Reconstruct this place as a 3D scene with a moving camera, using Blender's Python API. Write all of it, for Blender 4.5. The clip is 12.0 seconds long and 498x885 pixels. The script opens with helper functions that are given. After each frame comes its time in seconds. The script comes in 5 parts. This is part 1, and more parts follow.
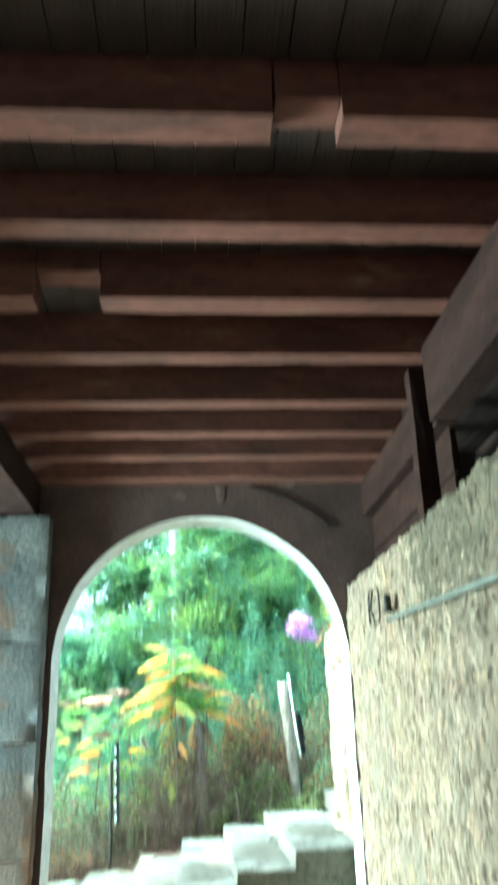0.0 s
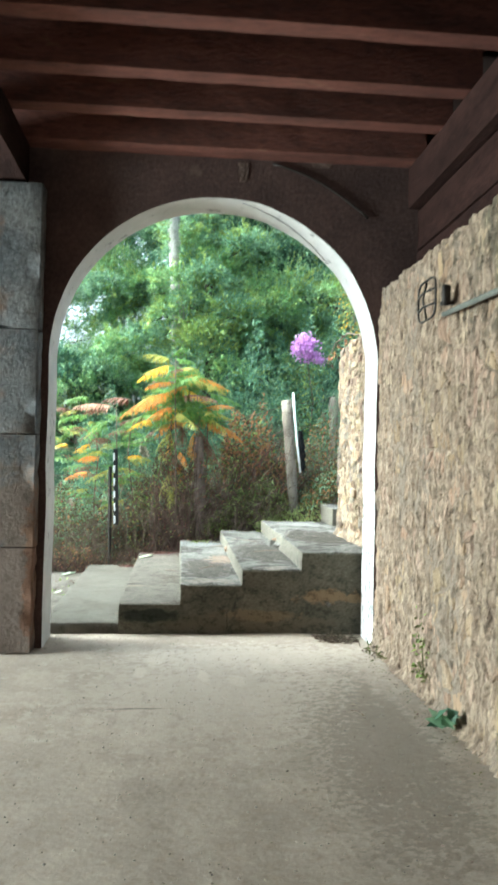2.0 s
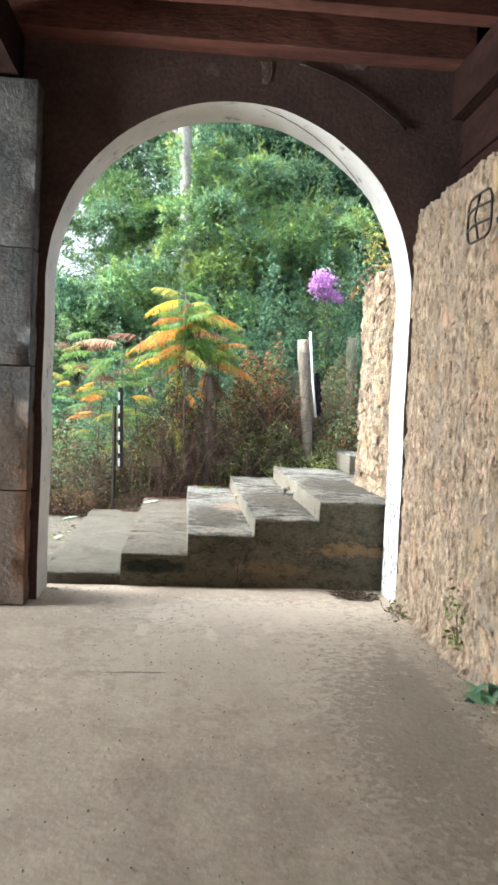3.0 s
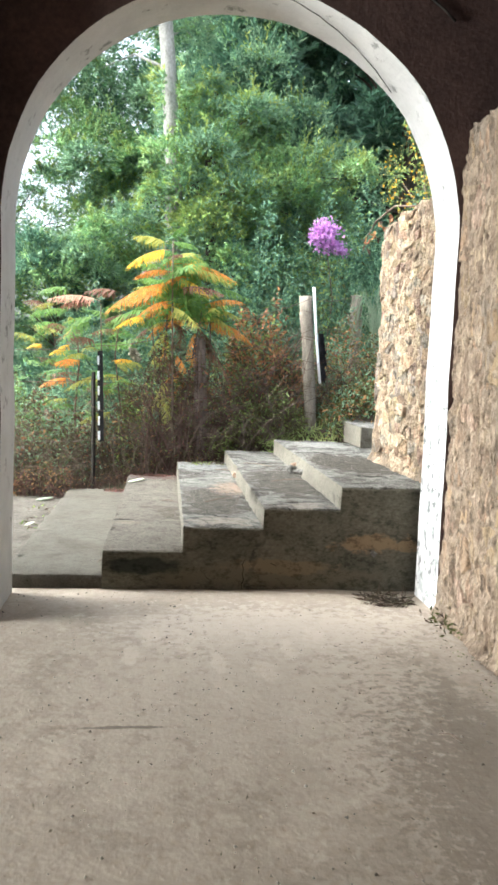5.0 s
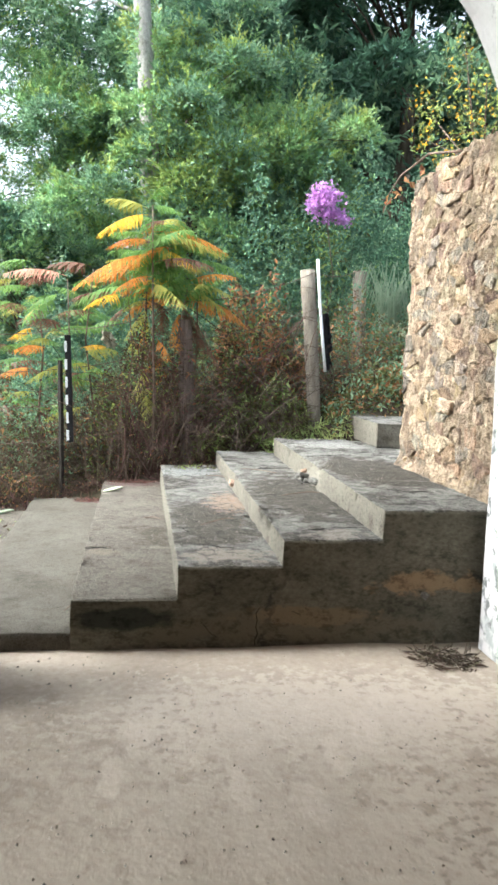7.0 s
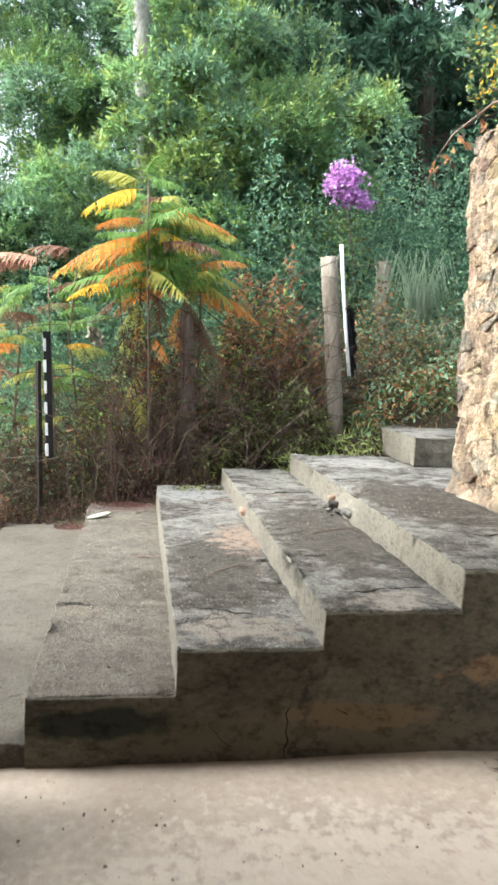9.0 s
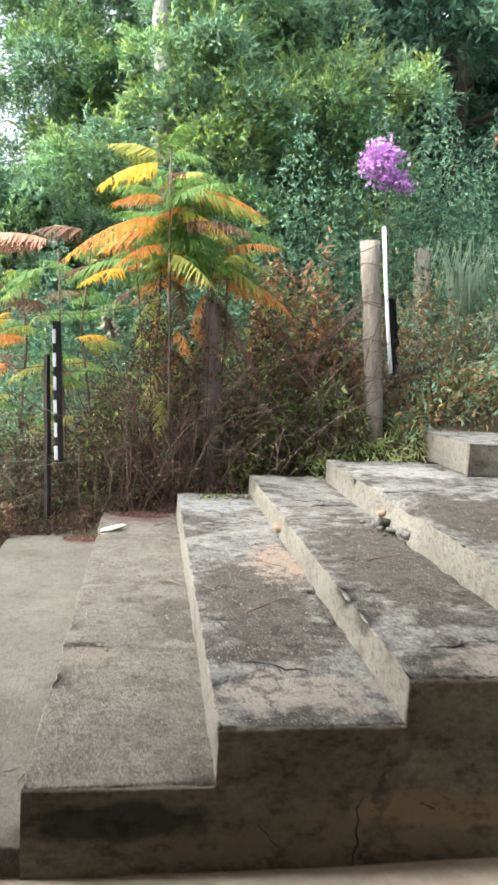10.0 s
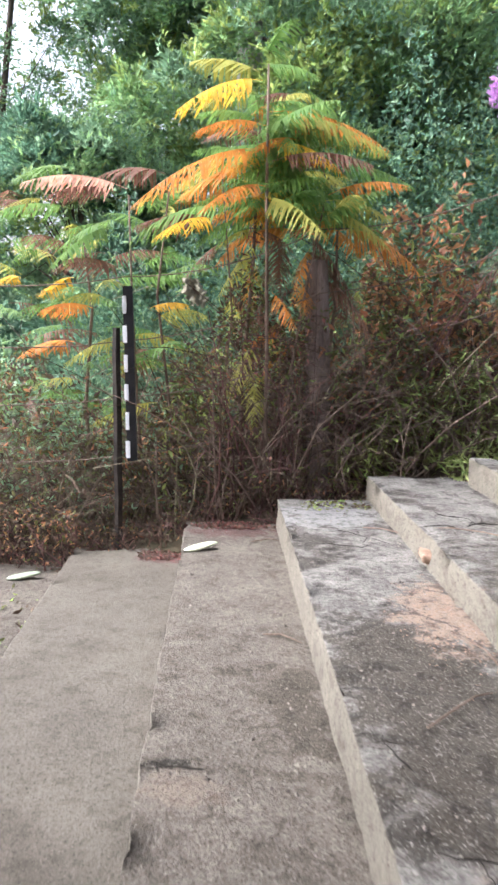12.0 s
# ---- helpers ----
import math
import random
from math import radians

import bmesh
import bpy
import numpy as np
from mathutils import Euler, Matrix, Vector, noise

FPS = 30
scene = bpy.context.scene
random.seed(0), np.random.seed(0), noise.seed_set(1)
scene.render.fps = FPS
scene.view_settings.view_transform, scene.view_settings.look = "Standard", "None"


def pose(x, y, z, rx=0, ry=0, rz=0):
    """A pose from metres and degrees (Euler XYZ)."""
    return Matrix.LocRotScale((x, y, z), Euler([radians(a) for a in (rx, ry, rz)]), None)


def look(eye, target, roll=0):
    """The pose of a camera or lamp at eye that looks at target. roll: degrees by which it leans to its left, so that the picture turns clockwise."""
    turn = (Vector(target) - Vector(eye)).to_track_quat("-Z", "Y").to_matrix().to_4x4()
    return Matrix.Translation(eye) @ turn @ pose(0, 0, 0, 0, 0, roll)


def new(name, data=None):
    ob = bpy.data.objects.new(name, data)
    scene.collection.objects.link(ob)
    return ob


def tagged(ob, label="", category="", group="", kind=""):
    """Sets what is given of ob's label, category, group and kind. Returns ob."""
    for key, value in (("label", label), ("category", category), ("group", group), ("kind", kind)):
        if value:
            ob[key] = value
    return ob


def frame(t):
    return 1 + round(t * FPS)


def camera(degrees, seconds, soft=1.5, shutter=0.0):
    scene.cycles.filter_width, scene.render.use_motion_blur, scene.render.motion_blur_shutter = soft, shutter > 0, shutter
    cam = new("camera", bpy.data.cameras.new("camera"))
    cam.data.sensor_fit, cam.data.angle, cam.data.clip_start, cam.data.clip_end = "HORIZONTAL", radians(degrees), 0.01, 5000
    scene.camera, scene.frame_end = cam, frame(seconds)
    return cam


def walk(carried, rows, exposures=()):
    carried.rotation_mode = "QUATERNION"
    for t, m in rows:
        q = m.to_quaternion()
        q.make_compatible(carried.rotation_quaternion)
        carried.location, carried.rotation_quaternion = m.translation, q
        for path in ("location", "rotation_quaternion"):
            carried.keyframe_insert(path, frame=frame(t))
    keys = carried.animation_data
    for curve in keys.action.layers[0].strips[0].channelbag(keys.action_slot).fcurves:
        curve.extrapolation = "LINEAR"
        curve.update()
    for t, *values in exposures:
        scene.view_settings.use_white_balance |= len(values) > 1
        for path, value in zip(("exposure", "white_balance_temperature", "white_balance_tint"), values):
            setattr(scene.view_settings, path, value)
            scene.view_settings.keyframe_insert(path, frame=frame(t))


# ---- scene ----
cam = camera(35.6, 12.0, soft=2.8, shutter=0.5)
PATH = [
    (0, (0.038, -0.105, 1.755), (0.182, 1.766, 2.447), -1.9),
    (0.2, (-0.009, -0.015, 1.68), (0.146, 1.897, 2.216), -2.0),
    (0.5, (-0.068, 0.065, 1.638), (0.089, 2.035, 1.947), -1.2),
    (1, (-0.102, 0.308, 1.586), (0.074, 2.295, 1.74), -0.4),
    (1.5, (-0.09, 0.548, 1.575), (0.106, 2.535, 1.677), 0.6),
    (2, (-0.177, 0.83, 1.546), (0.002, 2.821, 1.587), 1.2),
    (2.5, (-0.227, 1.078, 1.503), (-0.051, 3.069, 1.431), 1.9),
    (3, (-0.188, 1.422, 1.498), (-0.024, 3.413, 1.399), 2.4),
    (5, (-0.269, 2.538, 1.492), (-0.056, 4.517, 1.305), 2.2),
    (5.5, (-0.333, 2.851, 1.495), (-0.078, 4.826, 1.305), 2.3),
    (6, (-0.343, 3.152, 1.479), (-0.085, 5.125, 1.28), 2.1),
    (6.5, (-0.321, 3.487, 1.494), (-0.071, 5.459, 1.27), 1.9),
    (7, (-0.338, 3.833, 1.501), (-0.059, 5.801, 1.278), 1.8),
    (9, (-0.291, 4.975, 1.476), (-0.008, 6.943, 1.262), 2.0),
    (9.5, (-0.29, 5.322, 1.472), (-0.077, 7.297, 1.244), 2.1),
    (10, (-0.348, 5.637, 1.456), (-0.093, 7.608, 1.232), 2.4),
    (10.5, (-0.407, 5.952, 1.466), (-0.128, 7.918, 1.235), 2.3),
    (11, (-0.399, 6.287, 1.443), (-0.303, 8.269, 1.211), 2.1),
    (11.5, (-0.434, 6.532, 1.408), (-0.346, 8.511, 1.149), 2.1),
    (12, (-0.477, 6.817, 1.392), (-0.403, 8.79, 1.112), 1.5),
]
BASE = 1.78
EXPOSURES = [(t, BASE + s, k, q) for t, s, k, q in ((0, 1.2, 4900, -30), (0.3, 0.9, 5050, -26), (0.6, 0.55, 5250, -20), (1.2, 0.3, 5400, -13), (2.0, 0.15, 5600, -6), (3.0, 0.1, 6000, 5), (5.0, 0.02, 6000, 5), (7.0, -0.15, 5950, 5), (9.5, -0.17, 6100, 7), (10.5, -0.04, 6100, 9), (11.2, -0.12, 6000, 13), (12.0, -0.22, 5950, 17))]
walk(cam, [(t, look(eye, target, roll)) for t, eye, target, roll in PATH], EXPOSURES)

# ---- world and light ----
SUN_FROM = Vector((-0.70, 0.0, 0.70)).normalized()
world = bpy.data.worlds.new("sky")
scene.world = world
world.use_nodes = True
wn = world.node_tree.nodes
sky = wn.new("ShaderNodeTexSky")
sky.sky_type, sky.sun_disc = "NISHITA", False
sky.sun_elevation = math.asin(SUN_FROM.z)
sky.sun_rotation = math.atan2(SUN_FROM.x, SUN_FROM.y)
sky.air_density, sky.dust_density, sky.ozone_density = 0.8, 7.0, 0.6
wn["Background"].inputs["Strength"].default_value = 0.15
haze = wn.new("ShaderNodeHueSaturation")
haze.inputs["Saturation"].default_value, haze.inputs["Value"].default_value = 0.4, 1.5
world.node_tree.links.new(sky.outputs["Color"], haze.inputs["Color"])
world.node_tree.links.new(haze.outputs["Color"], wn["Background"].inputs["Color"])
sun = new("sun", bpy.data.lights.new("sun", "SUN"))
sun.data.energy, sun.data.angle, sun.data.color = 1.55, radians(30), (1.0, 0.96, 0.90)
sun.matrix_world = look(SUN_FROM * 30, (0, 0, 0))


def opening_light(name, eye, target, wide, high, watts, colour):
    ob = new(name, bpy.data.lights.new(name, "AREA"))
    ob.data.shape, ob.data.size, ob.data.size_y = "RECTANGLE", wide, high
    ob.data.energy, ob.data.color = watts, colour
    ob.matrix_world = look(eye, target)
    return ob


# skylight in the two open sides of the hall that the walk leaves behind
opening_light("skylight_west", (-7.4, 5.85, 1.4), (0, 5.3, 0.2), 2.4, 2.6, 500, (1.0, 0.97, 0.92))
opening_light("skylight_south", (-2.1, -4.9, 1.1), (-1.2, 0, 1.5), 1.8, 2.1, 6, (0.86, 0.93, 1.0))

# ---- materials ----
def material(name, low, high, scale=3.0, rough=0.85, bump=0.3, fine=60.0, stretch=(1, 1, 1), vary=0.0, island=0.0,
             stain=None, stain_scale=1.2, stain_cut=(0.5, 0.62), metal=0.0, through_light=0.0, fine_mix=0.35, depth=0.02, speck=None, crack=0.0, grime=0.0, patches=()):
    """Two-scale noise between two colours, fine grain and relief; vary and island: spread from piece to piece; stain:
    patches of a third colour; patches: single areas of another tint, for stains and for painted light (centre, radii,
    colour, raggedness, noise scale).
    """
    m = bpy.data.materials.new(name)
    m.use_nodes = True
    nt = m.node_tree
    n, link = nt.nodes, nt.links.new
    bsdf, out = n["Principled BSDF"], n["Material Output"]
    co = n.new("ShaderNodeTexCoord")
    mp = n.new("ShaderNodeMapping")
    mp.inputs["Scale"].default_value = stretch
    link(co.outputs["Object"], mp.inputs["Vector"])

    def noise_tex(s, detail, roughness=0.6):
        t = n.new("ShaderNodeTexNoise")
        t.inputs["Scale"].default_value, t.inputs["Detail"].default_value = s, detail
        t.inputs["Roughness"].default_value = roughness
        link(mp.outputs["Vector"], t.inputs["Vector"])
        return t

    def mix(kind, fac, a, b):
        x = n.new("ShaderNodeMix")
        x.data_type, x.blend_type = "RGBA", kind
        for sock, v in ((x.inputs["Factor"], fac), (x.inputs[6], a), (x.inputs[7], b)):
            if isinstance(v, (int, float)):
                sock.default_value = v
            elif isinstance(v, tuple):
                sock.default_value = (*v, 1)
            else:
                link(v, sock)
        return x.outputs[2]

    def ramp(src, a, b, va=0.0, vb=1.0):
        r = n.new("ShaderNodeMapRange")
        for i, v in enumerate((a, b, va, vb)):
            r.inputs[i + 1].default_value = v
        link(src, r.inputs[0])
        return r.outputs[0]

    big, small = noise_tex(scale, 5), noise_tex(fine, 4, 0.7)
    col = mix("MIX", ramp(big.outputs["Fac"], 0.3, 0.7), low, high)
    grain = ramp(small.outputs["Fac"], 0.25, 0.75, 1 - fine_mix, 1 + fine_mix)
    gx = n.new("ShaderNodeCombineColor")
    for i in range(3):
        link(grain, gx.inputs[i])
    col = mix("MULTIPLY", 1.0, col, gx.outputs[0])
    if stain:
        st = noise_tex(stain_scale, 6, 0.65)
        col = mix("MIX", ramp(st.outputs["Fac"], stain_cut[0], stain_cut[1]), col, stain)
    for centre, radii, tint, ragged, ns in patches:
        pm = n.new("ShaderNodeMapping")
        pm.inputs["Scale"].default_value = [1 / q for q in radii]
        pm.inputs["Location"].default_value = [-c / q for c, q in zip(centre, radii)]
        link(co.outputs["Object"], pm.inputs["Vector"])
        far = n.new("ShaderNodeVectorMath")
        far.operation = "LENGTH"
        link(pm.outputs[0], far.inputs[0])
        rag = n.new("ShaderNodeMath")
        rag.operation = "MULTIPLY_ADD"
        rag.inputs[1].default_value = -ragged
        link(noise_tex(ns, 7, 0.68).outputs["Fac"], rag.inputs[0])
        link(far.outputs["Value"], rag.inputs[2])
        col = mix("MIX", ramp(rag.outputs[0], 0.68 - ragged * 0.5, 0.98 - ragged * 0.5, 0.92, 0.0), col, tint)
    if speck:
        sp = noise_tex(fine * 2.6, 2, 0.5)
        col = mix("MIX", ramp(sp.outputs["Fac"], 0.60, 0.68), col, speck)
        sd = noise_tex(fine * 1.7, 3, 0.6)
        col = mix("MULTIPLY", ramp(sd.outputs["Fac"], 0.56, 0.66), col, (0.45, 0.43, 0.40))
    if grime:
        gm = noise_tex(17.0, 7, 0.72)
        col = mix("MULTIPLY", ramp(gm.outputs["Fac"], 0.50, 0.63), col, (grime, grime * 0.98, grime * 0.95))
    if crack:
        vo = n.new("ShaderNodeTexVoronoi")
        vo.feature = "DISTANCE_TO_EDGE"
        vo.inputs["Scale"].default_value = crack
        wv = n.new("ShaderNodeVectorMath")
        wv.operation = "MULTIPLY_ADD"
        wv.inputs[1].default_value = (0.35, 0.35, 0.35)
        link(noise_tex(3.0, 6, 0.7).outputs["Color"], wv.inputs[0])
        link(mp.outputs["Vector"], wv.inputs[2])
        link(wv.outputs[0], vo.inputs["Vector"])
        gate = ramp(noise_tex(1.3, 3).outputs["Fac"], 0.48, 0.56, 0.0, 0.8)
        line = n.new("ShaderNodeMath")
        line.operation = "MULTIPLY"
        link(ramp(vo.outputs["Distance"], 0.004, 0.012, 1.0, 0.0), line.inputs[0])
        link(gate, line.inputs[1])
        col = mix("MIX", line.outputs[0], col, (0.03, 0.028, 0.024))
    for spread, node, sock in ((vary, "ShaderNodeObjectInfo", "Random"), (island, "ShaderNodeNewGeometry", "Random Per Island")):
        if spread:
            src = n.new(node).outputs[sock]
            hs = n.new("ShaderNodeHueSaturation")
            link(ramp(src, 0, 1, 1 - spread, 1 + spread), hs.inputs["Value"])
            wob = n.new("ShaderNodeMath")
            wob.operation = "FRACT"
            mul = n.new("ShaderNodeMath")
            mul.operation = "MULTIPLY"
            mul.inputs[1].default_value = 7.31
            link(src, mul.inputs[0])
            link(mul.outputs[0], wob.inputs[0])
            link(ramp(wob.outputs[0], 0, 1, 0.5 - 0.06 * spread, 0.5 + 0.06 * spread), hs.inputs["Hue"])
            link(col, hs.inputs["Color"])
            col = hs.outputs[0]
    link(col, bsdf.inputs["Base Color"])
    bsdf.inputs["Roughness"].default_value, bsdf.inputs["Metallic"].default_value = rough, metal
    bsdf.inputs["Specular IOR Level"].default_value = 0.3
    if bump:
        bp = n.new("ShaderNodeBump")
        bp.inputs["Strength"].default_value, bp.inputs["Distance"].default_value = bump, depth
        hsum = n.new("ShaderNodeMath")
        link(big.outputs["Fac"], hsum.inputs[0])
        link(small.outputs["Fac"], hsum.inputs[1])
        link(hsum.outputs[0], bp.inputs["Height"])
        link(bp.outputs[0], bsdf.inputs["Normal"])
    if through_light:
        tr = n.new("ShaderNodeBsdfTranslucent")
        link(col, tr.inputs["Color"])
        ms = n.new("ShaderNodeMixShader")
        ms.inputs[0].default_value = through_light
        link(bsdf.outputs[0], ms.inputs[1])
        link(tr.outputs[0], ms.inputs[2])
        link(ms.outputs[0], out.inputs["Surface"])
    return m


# first pale patch paints the arch's light band on the floor; last row: scuffs
FLOOR = material("dusty_concrete", (0.30, 0.253, 0.205), (0.425, 0.366, 0.298), 2.6, 0.95, 0.20, 28, stain=(0.48, 0.425, 0.36), stain_scale=8.0, stain_cut=(0.58, 0.98), fine_mix=0.15, depth=0.022, grime=0.91,
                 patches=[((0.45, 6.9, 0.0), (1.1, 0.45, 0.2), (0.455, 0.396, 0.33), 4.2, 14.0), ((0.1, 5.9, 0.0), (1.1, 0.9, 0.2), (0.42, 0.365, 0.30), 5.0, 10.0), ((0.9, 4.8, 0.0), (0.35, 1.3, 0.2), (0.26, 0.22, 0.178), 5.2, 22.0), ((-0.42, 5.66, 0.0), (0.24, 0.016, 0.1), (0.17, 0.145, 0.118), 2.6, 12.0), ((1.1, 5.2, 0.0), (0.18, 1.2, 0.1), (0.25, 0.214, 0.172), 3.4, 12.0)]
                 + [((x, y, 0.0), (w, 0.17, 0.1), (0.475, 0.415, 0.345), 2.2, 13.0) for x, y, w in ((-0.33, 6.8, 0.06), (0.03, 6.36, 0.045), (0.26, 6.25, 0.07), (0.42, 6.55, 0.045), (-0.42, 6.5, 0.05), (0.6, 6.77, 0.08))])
STEP = material("weathered_concrete", (0.097, 0.094, 0.083), (0.230, 0.224, 0.202), 5.0, 0.95, 0.9, 60, stain=(0.053, 0.048, 0.039), stain_scale=3.4, stain_cut=(0.50, 0.60), fine_mix=0.55, speck=(0.248, 0.239, 0.216), crack=1.6, grime=0.42,
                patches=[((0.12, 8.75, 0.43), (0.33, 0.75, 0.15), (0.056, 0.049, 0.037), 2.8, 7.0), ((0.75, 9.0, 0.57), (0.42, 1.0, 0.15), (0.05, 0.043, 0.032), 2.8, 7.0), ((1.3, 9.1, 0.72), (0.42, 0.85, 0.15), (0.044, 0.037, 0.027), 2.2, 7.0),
                         ((0.30, 9.38, 0.43), (0.16, 0.36, 0.16), (0.235, 0.18, 0.138), 3.0, 10.0), ((0.12, 7.9, 0.43), (0.30, 0.17, 0.1), (0.205, 0.178, 0.148), 3.2, 10.0), ((0.72, 7.8, 0.57), (0.2, 0.12, 0.1), (0.22, 0.195, 0.168), 3.2, 10.0), ((0.12, 10.9, 0.43), (0.3, 0.4, 0.1), (0.21, 0.215, 0.205), 2.8, 6.0), ((1.35, 10.6, 0.72), (0.35, 0.3, 0.1), (0.25, 0.245, 0.225), 2.6, 6.0)])
RISER = material("smooth_pale_riser_concrete", (0.119, 0.110, 0.088), (0.173, 0.159, 0.128), 3.0, 0.95, 0.5, 50, stain=(0.084, 0.075, 0.056), stain_scale=3.0, stain_cut=(0.56, 0.70), fine_mix=0.26, grime=0.72, speck=(0.184, 0.171, 0.140))
STEP_PLAIN = material("worn_sandy_concrete", (0.1002, 0.0886, 0.0714), (0.1618, 0.1452, 0.1197), 3.4, 0.95, 0.9, 75, stain=(0.0647, 0.0546, 0.0412), stain_scale=2.2, stain_cut=(0.54, 0.66), fine_mix=0.5, speck=(0.2338, 0.2153, 0.1831), grime=0.62,
                      patches=[((-0.22, 9.0, 0.26), (0.15, 0.36, 0.1), (0.07, 0.061, 0.046), 3.4, 10.0), ((-0.60, 8.72, 0.26), (0.08, 0.03, 0.2), (0.022, 0.019, 0.014), 2.4, 14.0), ((-0.56, 8.6, 0.26), (0.12, 0.09, 0.2), (0.17, 0.142, 0.112), 3.0, 12.0), ((-0.4, 11.15, 0.26), (0.3, 0.16, 0.2), (0.09, 0.05, 0.045), 2.6, 12.0)])
STEP_SMOOTH = material("trodden_grey_concrete", (0.0881, 0.0800, 0.0644), (0.1198, 0.1100, 0.0881), 2.2, 0.9, 0.5, 70, stain=(0.0673, 0.0590, 0.0455), stain_scale=1.6, stain_cut=(0.52, 0.72), fine_mix=0.3, speck=(0.1396, 0.1280, 0.1040), grime=0.74,
                       patches=[((-0.78, 11.18, 0.09), (0.2, 0.16, 0.2), (0.09, 0.05, 0.045), 2.6, 12.0)])
STEP_FACE = material("damp_stained_render", (0.064, 0.060, 0.044), (0.141, 0.129, 0.096), 2.4, 0.95, 0.7, 40, stain=(0.160, 0.142, 0.106), stain_scale=2.2, stain_cut=(0.56, 0.74), stretch=(0.8, 1, 1.3), fine_mix=0.4, grime=0.5, crack=0.7,
                     patches=[((0.4, 7.674, 0.10), (0.95, 0.3, 0.10), (0.115, 0.10, 0.07), 2.2, 4.0), ((1.2, 7.674, 0.33), (0.34, 0.3, 0.07), (0.235, 0.16, 0.092), 2.6, 9.0), ((0.55, 7.674, 0.16), (0.40, 0.3, 0.06), (0.165, 0.125, 0.078), 2.4, 9.0), ((-0.4, 7.674, 0.16), (0.3, 0.3, 0.07), (0.026, 0.032, 0.024), 1.8, 6.0)])
# MORTAR, STONE patches: mossy top mixed with painted shade; near end's dimness painted in
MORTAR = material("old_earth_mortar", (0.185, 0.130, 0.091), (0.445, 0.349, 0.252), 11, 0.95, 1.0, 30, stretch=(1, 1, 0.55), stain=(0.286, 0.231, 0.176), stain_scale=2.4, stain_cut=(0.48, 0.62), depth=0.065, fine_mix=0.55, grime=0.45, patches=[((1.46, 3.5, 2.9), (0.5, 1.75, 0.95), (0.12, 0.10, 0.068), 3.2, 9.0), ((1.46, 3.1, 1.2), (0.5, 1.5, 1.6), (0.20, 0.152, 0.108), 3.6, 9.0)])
RUBBLE_BED = material("brown_rubble_bed", (0.24, 0.175, 0.115), (0.52, 0.41, 0.285), 12, 0.95, 1.0, 30, stain=(0.21, 0.165, 0.12), stain_scale=3.4, stain_cut=(0.48, 0.62), depth=0.06, fine_mix=0.5, grime=0.5)
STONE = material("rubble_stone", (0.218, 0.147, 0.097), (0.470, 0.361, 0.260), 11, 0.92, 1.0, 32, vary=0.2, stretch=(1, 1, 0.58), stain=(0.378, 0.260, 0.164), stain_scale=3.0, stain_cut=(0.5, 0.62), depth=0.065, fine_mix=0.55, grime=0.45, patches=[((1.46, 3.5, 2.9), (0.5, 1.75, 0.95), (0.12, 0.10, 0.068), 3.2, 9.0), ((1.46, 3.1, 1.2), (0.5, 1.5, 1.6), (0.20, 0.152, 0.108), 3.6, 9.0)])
PALE_STONE = [material(nm, lo, hi, 14, 0.92, 1.0, 34, vary=0.28, stain=st, stain_scale=7.0, stain_cut=(0.52, 0.64), depth=0.06, fine_mix=0.55, grime=0.5)
              for nm, lo, hi, st in (("cream_rubble_stone", (0.33, 0.255, 0.165), (0.56, 0.46, 0.32), (0.27, 0.195, 0.125)),
                                     ("tan_rubble_stone", (0.25, 0.175, 0.105), (0.44, 0.325, 0.205), (0.19, 0.145, 0.10)),
                                     ("brown_rubble_stone", (0.15, 0.105, 0.075), (0.30, 0.215, 0.15), (0.36, 0.27, 0.18)),
                                     ("grey_rubble_stone", (0.17, 0.145, 0.115), (0.36, 0.31, 0.245), (0.40, 0.32, 0.22)))]
WHITE = material("limewash", (0.48, 0.478, 0.465), (0.58, 0.575, 0.56), 4, 0.9, 0.3, 40, stain=(0.24, 0.24, 0.23), stain_scale=7.0, stain_cut=(0.60, 0.67), fine_mix=0.06,
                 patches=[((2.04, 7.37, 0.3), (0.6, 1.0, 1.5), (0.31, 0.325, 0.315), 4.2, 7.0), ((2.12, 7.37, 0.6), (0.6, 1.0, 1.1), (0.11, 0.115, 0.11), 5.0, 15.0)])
PAINT = material("dark_brown_wall_paint", (0.055, 0.034, 0.030), (0.085, 0.052, 0.045), 2.5, 0.9, 0.3, 30, stain=(0.12, 0.085, 0.07), stain_scale=1.6, stain_cut=(0.64, 0.72))
TIMBER = material("red_brown_painted_timber", (0.0650, 0.0246, 0.0179), (0.1400, 0.0504, 0.0358), 3.0, 0.8, 0.5, 36, stretch=(0.35, 1.5, 1.5), stain=(0.2128, 0.1456, 0.0896), stain_scale=3.0, stain_cut=(0.62, 0.72), fine_mix=0.4, grime=0.65)
# joist timber with grain along y, colour and gloss lowered to stand for shade
TIMBER_Y = material("red_brown_beam_shaded_tone", (0.0135, 0.0067, 0.0056), (0.0300, 0.0146, 0.0120), 3.0, 0.9, 0.5, 36, stretch=(1.5, 0.35, 1.5), fine_mix=0.4, grime=0.7)
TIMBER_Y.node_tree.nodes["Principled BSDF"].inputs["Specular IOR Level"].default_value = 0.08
PLANK = material("dark_ceiling_boards", (0.018, 0.010, 0.008), (0.04, 0.022, 0.017), 3.0, 0.85, 0.3, 40, stretch=(2.0, 0.3, 1))
